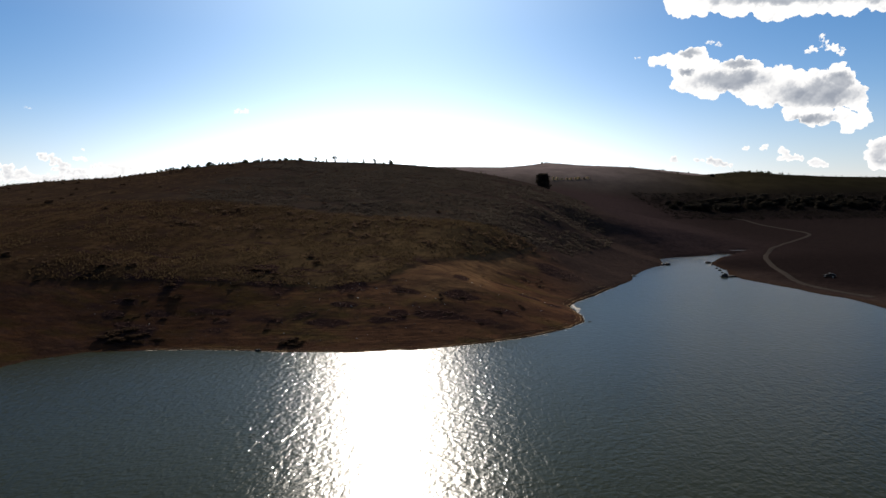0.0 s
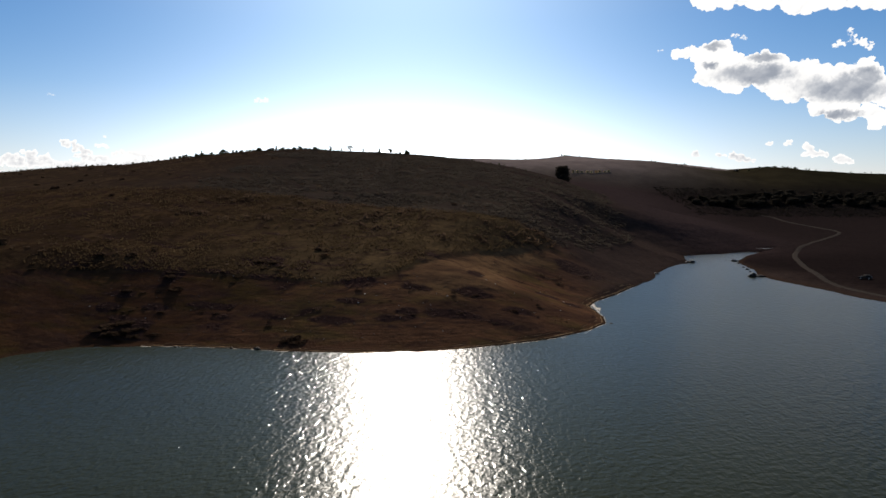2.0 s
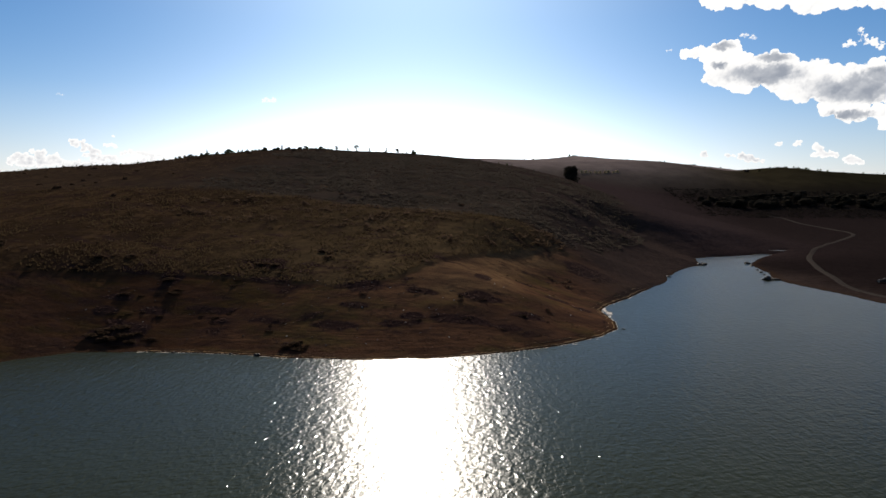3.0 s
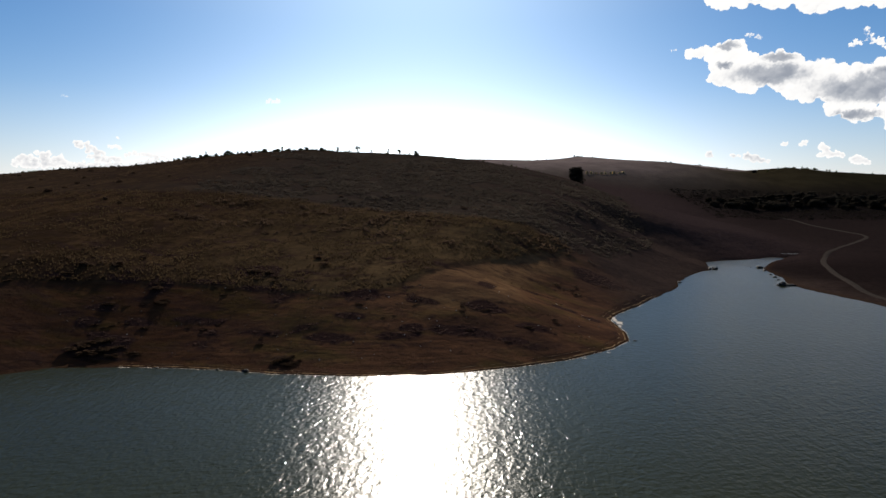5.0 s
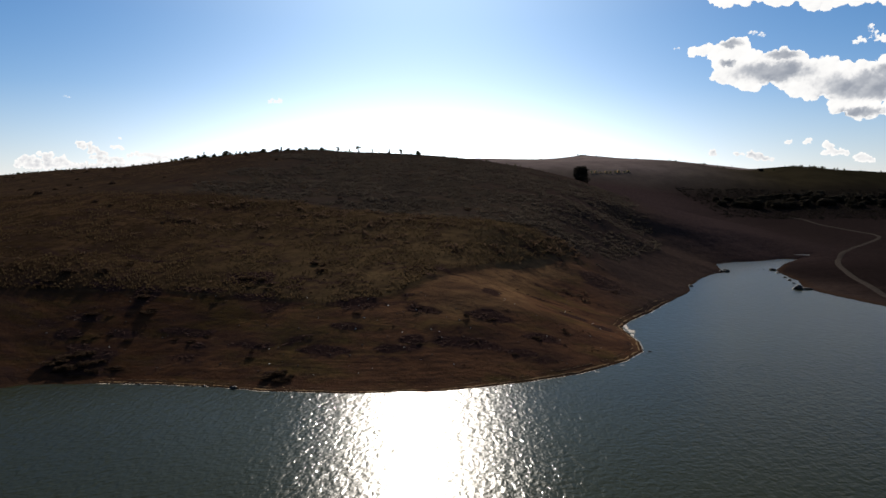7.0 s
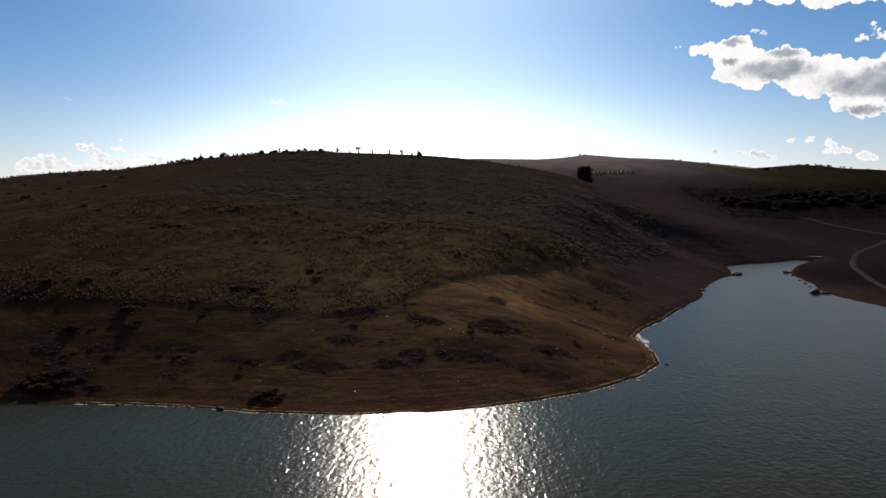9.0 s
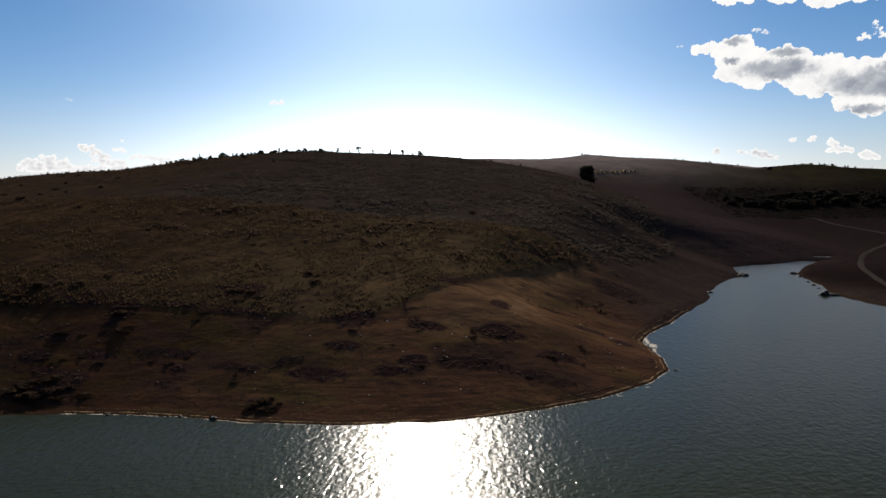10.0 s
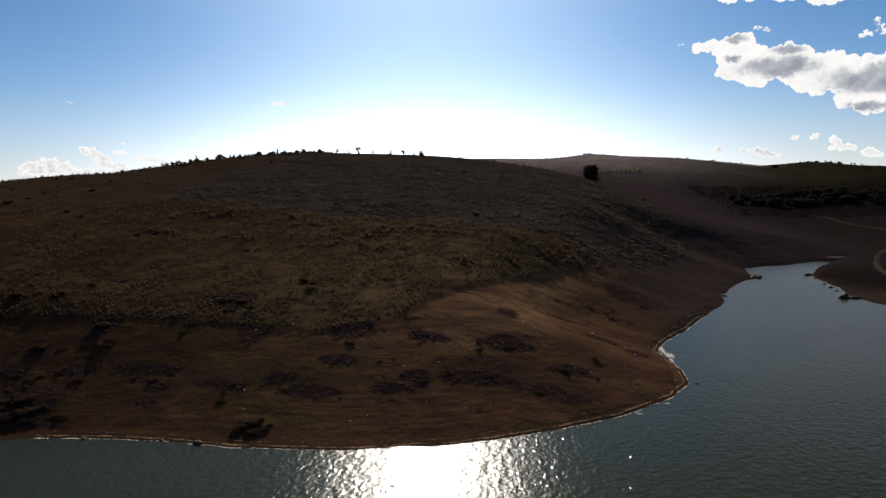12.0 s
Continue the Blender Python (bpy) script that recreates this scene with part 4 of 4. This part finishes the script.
build_scrub("creeping_scrub", 9000, (-108, 45, 152, 262), 0.2, "dark reddish creeping scrub in mats on the shore", M_MAT,
            lambda x, y, z: (z > 0.6) & (mat_cover(x, y) > 0))
build_scrub("valley_scrub", 8500, (165, 640, 575, 740), 0.9, "dark dense scrub over the valley floor", M_VALE,
            lambda x, y, z: (clump(x, y, 40, 61) > -0.8) & (z > 5) & (np.hypot(x - 207, (y - 500) * 0.25) > 14) & (y > 575) & (y < 735))
build_scrub("thorn_scrub", 17000, (-180, 75, 255, 470), 0.6, "grey dense thornbush over the upper hill", M_THORN,
            lambda x, y, z: (beyond(x, y, BROW) + 6 * clump(x, y, 20, 68) > 2) & (z > 8) & (x > -118 + 50 * clump(x, y, 40, 70)) & (clump(x, y, 12, 69) > -0.3))
build_scrub("brow_scrub", 1300, (-110, 25, 225, 300), 0.75, "dark olive bushes among the tall dry grass", M_SCRUB,
            lambda x, y, z: (beyond(x, y, BROW) > -45) & (beyond(x, y, BROW) < 3) & (clump(x, y, 11, 71) > rng.uniform(-0.1, 0.6, x.shape)))
build_scrub("hill_scrub", 4200, (-420, 100, 185, 480), 0.45, "dark low scrub scattered over the dry hillside", M_SCRUB,
            lambda x, y, z: (beyond(x, y, TERRACE) > 0) & (z > 8) & (x < 15 - 0.1 * (y - 200)) & (clump(x, y, 30, 62) + 0.8 * clump(x, y, 8, 63) > 0.02))
build_scrub("shore_scrub", 700, (-130, 60, 152, 250), 0.22, "dark creeping scrub in patches on the bare shore", M_SCRUB,
            lambda x, y, z: (z > 1.5) & (z < 12) & (clump(x * 0.5, y, 9, 64) > 0.28))


# ---------------------------------------------------------------- stones
def stone_mesh(seed, size, flat=0.6):
    bm = bmesh.new()
    bmesh.ops.create_icosphere(bm, subdivisions=2, radius=1.0)
    for v in bm.verts:
        k = 1 + 0.35 * noise.noise(v.co * 1.3 + Vector((seed * 7.1, 0, 0))) + 0.15 * noise.noise(v.co * 3.1 + Vector((0, seed, 0)))
        v.co = Vector((v.co.x * k * size[0], v.co.y * k * size[1], v.co.z * k * size[2]))
    me = bpy.data.meshes.new("rock")
    bm.to_mesh(me)
    bm.free()
    me.materials.append(M_ROCK)
    return me


rocks = [stone_mesh(i, s) for i, s in enumerate(((0.5, 0.4, 0.3), (0.35, 0.45, 0.25), (0.6, 0.4, 0.22), (0.3, 0.3, 0.3)))]


M_WET = plain_material("dark_wet_stone", (0.014, 0.012, 0.011), (0.034, 0.029, 0.025), 1.2, 0.7, 0.6, 0.2)
wet_rocks = []
for i, size in enumerate(((0.5, 0.4, 0.3), (0.6, 0.4, 0.22), (0.35, 0.45, 0.28))):
    wet_rocks.append(stone_mesh(60 + i, size))
    wet_rocks[-1].materials[0] = M_WET


def rock(me, x, y, turn, scale, label="grey-brown stone on the bare shore", group="stones on the shore", z=None):
    ob = tagged(new("rock", me), label, "rock", group)
    ob.matrix_basis = pose(x, y, (land_at(x, y) if z is None else z) + 0.05 * scale, 0, 0, turn) @ Matrix.Diagonal((scale, scale, scale, 1))
    return ob


made = 0
while made < 150:
    x, y = random.uniform(-95, 32), random.uniform(150, 235)
    z = land_at(x, y)
    if 0.4 < z < 11.5:
        rock(random.choice(rocks), x, y, random.uniform(0, 360), random.uniform(0.15, 0.5))
        made += 1
# stones added for sunlit glints off rock edges, the light put into their colour
pale = []
M_PALE = plain_material("glint_pale_stone", (0.26, 0.23, 0.19), (0.44, 0.40, 0.35), 3.0, 0.45, 0.4, 0.4)
for i, size in enumerate(((0.30, 0.22, 0.16), (0.22, 0.26, 0.14), (0.36, 0.2, 0.12))):
    pale.append(stone_mesh(40 + i, size))
    pale[-1].materials[0] = M_PALE
made = 0
while made < 50:
    x, y = random.uniform(-92, 30), random.uniform(154, 212)
    z = land_at(x, y)
    if 0.8 < z < 11.5 and float(clump(np.array([x]), np.array([y]), 14, 83)[0]) > random.uniform(-0.5, 0.4):
        rock(random.choice(pale), x, y, random.uniform(0, 360), random.uniform(0.3, 0.75), "small stone coloured pale like a sunlit glint on the bare shore", "pale stones on the shore")
        made += 1
for x, y, s in ((-46.3, 152.8, 1.3), (-52, 153.6, 0.8), (-64, 153.9, 0.9), (31.8, 186.6, 0.9), (92.5, 333.6, 2.6), (90, 332.8, 2.0), (94, 340.5, 1.6), (66.8, 289.5, 2.2),
                (113.6, 341, 2.8), (112, 331.5, 2.2), (109, 316, 1.8), (107.5, 308, 2.2), (106, 300, 1.6), (110.5, 343, 0.9), (108.5, 343.5, 0.8)):
    rock(random.choice(wet_rocks), x, y, random.uniform(0, 360), s, "dark wet rock at the water's edge", "rocks along the water", max(land_at(x, y), -0.12))
# the outcrop that stands in the shallows off the east bank
outcrop = thing("rock_outcrop", "dark low rock outcrop standing in shallow water", "rock", "", (102.6, 284.4, 0))
part("boulder", stone_mesh(21, (1.3, 1.0, 1.25)), None, outcrop).matrix_basis = pose(-1.3, 0, 0.25, 0, 0, 20)
part("slab", stone_mesh(22, (2.1, 1.0, 0.5)), None, outcrop).matrix_basis = pose(1.3, 0.1, 0.15, 0, 0, -8)
part("boulder", stone_mesh(23, (0.8, 0.7, 0.55)), None, outcrop).matrix_basis = pose(-2.4, 0.2, 0.1, 0, 0, 50)
for piece in outcrop.children:
    piece.data.materials[0] = M_WET


# ---------------------------------------------------------------- far sheds
M_WALL = plain_material("pale_lime_wall", (0.56, 0.37, 0.17), (0.70, 0.48, 0.24), 1.0, 0.95, 0.3, 0.0)
M_ROOF = plain_material("weathered_sheet_roof", (0.42, 0.29, 0.14), (0.58, 0.42, 0.22), 2.0, 0.9, 0.3, 0.0)
M_DARK = plain_material("dark_doorway", (0.02, 0.018, 0.015), (0.05, 0.045, 0.04), 2.0)


def shed(x, y, turn):
    ob = thing("shed", "small pale-walled shed on the far slope", "shed", "row of sheds", (x, y, land_at(x, y) - 0.3), turn)
    bm = bmesh.new()
    bmesh.ops.create_cube(bm, size=1.0)
    for v in bm.verts:
        v.co = Vector((v.co.x * 2.2, v.co.y * 2.6, (v.co.z + 0.5) * 2.9))
    part("wall", bm, M_WALL, ob)
    roof = mesh_from("roof", [(-1.3, -1.5, 2.85), (1.3, -1.5, 2.85), (1.3, 1.5, 2.85), (-1.3, 1.5, 2.85), (0, -1.5, 3.5), (0, 1.5, 3.5)],
                     [(0, 4, 5, 3), (4, 1, 2, 5), (0, 1, 4), (3, 5, 2), (0, 3, 2, 1)], M_ROOF)
    part("roof", roof, None, ob)
    bm = bmesh.new()
    bmesh.ops.create_cube(bm, size=1.0)
    for v in bm.verts:
        v.co = Vector((v.co.x * 0.9, v.co.y * 0.1 - 1.33, (v.co.z + 0.5) * 2.0 + 0.3))
    part("door", bm, M_DARK, ob, "dark doorway")
    return ob


first = shed(90, 766, 0)
for i in range(1, 9):
    x, y = 90 + 5 * i + random.uniform(-1.2, 1.2), 766 + 2.6 * i + random.uniform(-2, 2)
    other = copy_thing(first, pose(x, y, land_at(x, y) - 0.3, 0, 0, random.uniform(-15, 15)))
    other.scale = (random.uniform(0.7, 1.3), 1.0, random.uniform(0.55, 0.9))


# ---------------------------------------------------------------- parked car
M_PAINT = plain_material("dark_car_paint", (0.016, 0.013, 0.012), (0.026, 0.022, 0.020), 1.0, 0.5, 0.02, 0.15)
M_GLASS = plain_material("car_glass", (0.012, 0.011, 0.010), (0.017, 0.016, 0.015), 1.0, 0.5, 0.0, 0.05)
M_TYRE = plain_material("tyre_rubber", (0.015, 0.015, 0.015), (0.03, 0.03, 0.03), 4.0)
M_RIM = plain_material("wheel_rim", (0.3, 0.3, 0.3), (0.5, 0.5, 0.5), 4.0, 0.35, 0.05, 0.5, 1.0)


def extrude_profile(name, outline, width, inset, mat, parent):
    """A body with the side view outline (x, z), narrowing towards its top."""
    top = max(z for _, z in outline)
    low = min(z for _, z in outline)
    bm = bmesh.new()
    sides = []
    for s in (-1, 1):
        sides.append([bm.verts.new((x, s * (width / 2 - inset * (z - low) / (top - low)), z)) for x, z in outline])
    bm.faces.new(sides[0])
    bm.faces.new(sides[1][::-1])
    n = len(outline)
    for i in range(n):
        bm.faces.new((sides[0][i], sides[1][i], sides[1][(i + 1) % n], sides[0][(i + 1) % n]))
    bmesh.ops.recalc_face_normals(bm, faces=bm.faces)
    bmesh.ops.bevel(bm, geom=bm.edges[:], offset=0.05, segments=2, affect="EDGES")
    return part(name, bm, mat, parent, smooth=True)


def build_car(x, y, turn):
    car = thing("car", "dark hatchback parked on the grass beside the track", "car", "", (x, y, land_at(x, y) + 0.02), turn)
    extrude_profile("body", [(-2.05, 0.3), (2.05, 0.3), (2.1, 0.65), (1.9, 0.82), (0.95, 0.93), (-1.95, 0.95), (-2.1, 0.7)], 1.72, 0.08, M_PAINT, car)
    extrude_profile("cabin", [(1.05, 0.9), (0.35, 1.42), (-1.2, 1.46), (-1.95, 0.9)], 1.6, 0.2, M_GLASS, car)
    extrude_profile("roof", [(0.36, 1.40), (0.3, 1.47), (-1.15, 1.51), (-1.28, 1.42)], 1.3, 0.03, M_PAINT, car)
    for sx in (-1.3, 1.32):
        for sy in (-0.78, 0.78):
            bm = bmesh.new()
            bmesh.ops.create_cone(bm, segments=20, radius1=0.31, radius2=0.31, depth=0.2, cap_ends=True)
            bmesh.ops.bevel(bm, geom=[e for e in bm.edges if abs(e.verts[0].co.z - e.verts[1].co.z) < 1e-4], offset=0.03, segments=1, affect="EDGES")
            wheel = part("wheel", bm, M_TYRE, car)
            wheel.matrix_basis = pose(sx, sy, 0.31, 90, 0, 0)
            bm = bmesh.new()
            bmesh.ops.create_cone(bm, segments=16, radius1=0.19, radius2=0.17, depth=0.22, cap_ends=True)
            part("rim", bm, M_RIM, wheel)
    for sy in (-0.6, 0.6):
        for sx, name in ((2.04, "headlight"), (-2.05, "tail_light")):
            bm = bmesh.new()
            bmesh.ops.create_cube(bm, size=1.0)
            for v in bm.verts:
                v.co = Vector((v.co.x * 0.08 + sx, v.co.y * 0.3 + sy, v.co.z * 0.12 + 0.68))
            bmesh.ops.bevel(bm, geom=bm.edges[:], offset=0.02, segments=1, affect="EDGES")
            part(name, bm, M_GLASS if sx > 0 else M_PAINT, car)
    return car


build_car(133.7, 267.5, 142)


# ---------------------------------------------------------------- clouds, far behind everything
def cloud(spines, label, seed, cell=5.0, rough=0.8, grey=1.0, torn=1.0, veil=1.0, hearts=()):
    """A fair-weather cloud: one swelling body grown round spines (x0, z0, x1, z1, radius, count), 4.5 km off.
    hearts: the thick cores painted with grey shade (x, z, half width, half height)."""
    r = random.Random(seed)
    puffs = []
    for x0, z0, x1, z1, rad, n in spines:
        for i in range(n):
            t = (i + r.uniform(0.1, 0.9)) / n
            puffs.append((x0 + (x1 - x0) * t + r.gauss(0, rad * 0.3), z0 + (z1 - z0) * t + r.gauss(0, rad * 0.25), rad * r.uniform(0.7, 1.25)))
    mean = sum(p[2] for p in puffs) / len(puffs)
    # small heads of vapour over the large ones
    heads = [(x, z, rad, 0.0) for x, z, rad in puffs]
    for x, z, rad in puffs:
        for _ in range(15):
            a, k = r.uniform(0, 6.28), rad * r.uniform(0.2, 1.0)
            heads.append((x + math.cos(a) * k, z + math.sin(a) * k * 0.85, rad * r.uniform(0.18, 0.5), -r.uniform(0.0, 0.25)))
    xs = np.arange(min(p[0] - 1.6 * p[2] for p in puffs), max(p[0] + 1.6 * p[2] for p in puffs), cell)
    zs = np.arange(min(p[1] - 1.6 * p[2] for p in puffs), max(p[1] + 1.6 * p[2] for p in puffs), cell)
    gx, gz = np.meshgrid(xs, zs)
    wx = gx + 0.36 * mean * wavy(gx, gz, mean * 0.8, seed, 6, 0.62, lattice=mixed)
    wz = gz + 0.32 * mean * wavy(gx, gz, mean * 0.8, seed + 40, 6, 0.62, lattice=mixed)
    body, lit = np.full(gx.shape, -1.0), np.zeros(gx.shape)
    for x, z, rad, bonus in heads:
        own = 1 - ((wx - x) ** 2 + ((wz - z) * 1.1) ** 2) / rad ** 2 + bonus
        over = own > body
        lit = np.where(over, np.clip((0.5 * (x - wx) + 0.87 * (wz - z)) / rad, -1, 1), lit)
        body = np.where(over, own, body)
    body = body - 0.12 + 0.22 * rough * wavy(wx, wz, mean * 0.35, seed + 9, 4, 0.6, lattice=mixed)
    body = body + (torn - 1) * (0.9 * wavy(gx, gz, mean * 1.6, seed + 13, 6, 0.7, lattice=mixed) - 0.35)
    thick = np.clip(body, 0, 1.0)
    # painted light: bright on the sunward heads and rims, grey in the heart
    heart, n = np.clip(body + 0.25, 0, 1.0), max(1, int(mean * 0.45 / cell))
    inner = np.clip(body * 3, 0, 1)
    for _ in range(2):
        for axis in (0, 1):
            heart = sum(np.roll(heart, k, axis) for k in range(-n, n + 1)) / (2 * n + 1)
            inner = sum(np.roll(inner, k, axis) for k in range(-n, n + 1)) / (2 * n + 1)
    soft = max(1, int(mean * 0.05 / cell))
    for axis in (0, 1):
        lit = sum(np.roll(lit, k, axis) for k in range(-soft, soft + 1)) / (2 * soft + 1)
    mottle = wavy(gx, gz * 1.7, mean * 1.6, seed + 30, 5, 0.6, lattice=mixed)
    heart = 0.85 * inner ** 1.6 + 0.36 * mottle - 0.24 * lit - 0.12
    if hearts:
        bx = gx + 0.75 * mean * wavy(gx, gz, mean * 0.8, seed + 50, 6, 0.68, lattice=mixed)
        bz = gz + 0.5 * mean * wavy(gx, gz, mean * 0.8, seed + 60, 6, 0.68, lattice=mixed)
        core = np.full(gx.shape, -1.0)
        for x, z, rx, rz in hearts:
            core = np.maximum(core, 1 - ((bx - x) / rx) ** 2 - ((bz - z) / rz) ** 2)
        heart = 0.30 + 0.62 * np.clip(core, -0.35, 0.8) + 0.30 * mottle - 0.24 * lit
    heart = heart * np.clip(thick / 0.30, 0, 1)
    nx = len(xs)
    front = np.stack([gx, 4500 - 0.7 * mean * np.sqrt(thick), gz], -1).reshape(-1, 3)
    back = np.stack([gx, 4500 + 0.3 * mean * np.sqrt(thick), gz], -1).reshape(-1, 3)
    j, i = np.nonzero(np.maximum.reduce([thick[:-1, :-1], thick[1:, :-1], thick[:-1, 1:], thick[1:, 1:]]) > 0.0)
    k = j * nx + i
    quads = np.stack([k, k + 1, k + nx + 1, k + nx], -1)
    used, inv = np.unique(quads, return_inverse=True)
    quads = inv.reshape(-1, 4)
    verts = np.concatenate([front[used], back[used]])
    faces = np.concatenate([quads, quads[:, ::-1] + len(used)])
    mid = verts.mean(0)
    me = mesh_from("cloud_backdrop", verts - mid, faces, M_CLOUD, True)
    deep = np.tile(heart.ravel()[used] * grey, 2)
    me.attributes.new("depth", "FLOAT", "POINT").data.foreach_set("value", deep.astype(np.float32))
    val = np.tile(thick.ravel()[used] * veil, 2)
    me.attributes.new("thickness", "FLOAT", "POINT").data.foreach_set("value", val.astype(np.float32))
    ob = new("cloud_backdrop", me)
    ob.location = mid - np.array((0, 0, 9))
    ob.visible_shadow = False
    return tagged(ob, label, "cloud", "clouds", "structure")


cloud([(1118, 848, 1242, 871, 26, 6), (1267, 855, 1440, 893, 58, 7), (1290, 805, 1430, 820, 64, 6), (1430, 765, 1570, 765, 70, 6), (1297, 742, 1684, 722, 84, 10), (1500, 802, 1764, 791, 70, 7), (1684, 693, 2047, 648, 96, 8),
       (1982, 624, 2330, 645, 102, 9), (2175, 721, 2313, 727, 64, 5), (1920, 526, 2429, 488, 66, 10), (2390, 640, 2440, 488, 30, 6)],
      "large white cumulus cloud with a grey underside", 1, 4.0, 1.2,
      hearts=[(1349, 895, 78, 29), (1617, 720, 260, 66), (1648, 822, 104, 34), (2113, 628, 300, 92), (2249, 704, 104, 69), (2102, 478, 129, 31), (1335, 776, 52, 24)])
cloud([(1200, 1205, 2700, 1200, 85, 24), (1260, 1175, 2600, 1160, 50, 22), (1300, 1270, 2800, 1280, 110, 18)], "long grey and white cloud bank", 2, hearts=[(1900, 1215, 520, 55), (1600, 1270, 400, 70), (2450, 1250, 420, 80)])
cloud([(2070, 893, 2125, 908, 18, 5), (2140, 978, 2185, 940, 24, 6), (2165, 930, 2245, 900, 24, 6), (2245, 925, 2290, 865, 24, 6)],
      "small ragged white cloud", 3, 2.0, 1.6, 0.3, 2.1, 0.3)
cloud([(1938, 288, 1958, 278, 24, 3), (1955, 258, 2050, 246, 20, 6), (1925, 250, 1990, 246, 17, 4)], "small white cumulus cloud low over the hills", 4, 2.5, 1.2, 0.5, 1.2)
cloud([(2125, 222, 2175, 222, 27, 4), (2100, 208, 2205, 206, 14, 6)], "small white cumulus cloud low over the hills", 24, 2.5, 1.2, 0.5, 1.2)
cloud([(1812, 312, 1846, 320, 12, 4)], "tiny white cloud low over the hills", 14, 2.5, 1.0, 0.4, 1.0, 0.4)
cloud([(1686, 309, 1730, 310, 14, 4)], "tiny white cloud low over the hills", 15, 2.5, 1.0, 0.4, 1.0, 0.4)
cloud([(2490, 300, 2720, 335, 62, 7), (2500, 245, 2750, 225, 70, 8), (2470, 205, 2760, 185, 40, 8)], "white cumulus cloud low over the hills", 5, 3.5, 1.5, 0.7, 1.3)
cloud([(-2785, 342, -2670, 330, 13, 8), (-2770, 318, -2640, 300, 15, 8), (-2700, 282, -2560, 262, 17, 9), (-2690, 246, -2460, 226, 16, 14), (-2640, 215, -2440, 206, 14, 10)],
      "white layered cloud low over the ridge", 6, 2.2, 1.3, 0.55, 1.2)
cloud([(-2540, 312, -2450, 296, 14, 6)], "small white cloud low over the ridge", 16, 2.0, 1.3, 0.3, 1.4, 0.4)
cloud([(-2490, 366, -2470, 364, 7, 3)], "tiny white cloud low over the ridge", 36, 2.0, 1.3, 0.2, 1.4, 0.3)
cloud([(-3060, 268, -2930, 258, 18, 8), (-3180, 232, -2850, 226, 24, 14), (-3180, 198, -2840, 190, 26, 14)], "pale heaped cloud low over the ridge", 7, 2.5, 1.3, 0.55, 1.2)
cloud([(-2440, 262, -2150, 240, 16, 14), (-2850, 182, -2250, 178, 26, 22), (-2300, 212, -1900, 202, 18, 16)], "pale thin cloud bank low over the ridge", 17, 2.5, 1.2, 0.5, 1.3, 0.3)
cloud([(-2050, 240, -1990, 232, 14, 5)], "pale scrap of cloud low over the ridge", 37, 2.5, 1.3, 0.3, 1.5, 0.2)
cloud([(-1480, 585, -1390, 586, 16, 5)], "thin wisp of white cloud", 8, 2.5, 1.2, 0.3, 1.4, 0.15)
cloud([(1470, 962, 1560, 948, 15, 6)], "thin wisp of white cloud", 18, 2.0, 1.6, 0.2, 2.4, 0.15)
cloud([(1025, 876, 1062, 874, 9, 4)], "thin wisp of white cloud", 19, 2.0, 1.6, 0.2, 2.0, 0.12)
cloud([(1262, 245, 1296, 240, 16, 4), (1276, 262, 1282, 256, 10, 2)], "faint white cloud low over the hills", 9, 2.5, 1.0, 0.6, 1.0, 0.35)
cloud([(1400, 240, 1460, 238, 11, 5), (1480, 250, 1560, 232, 16, 6), (1490, 226, 1620, 212, 15, 8)], "faint white cloud low over the hills", 29, 2.5, 1.0, 0.6, 1.0, 0.35)
cloud([(-2850, 637, -2800, 633, 9, 4)], "thin wisp of white cloud", 31, 2.0, 1.6, 0.2, 2.0, 0.09)
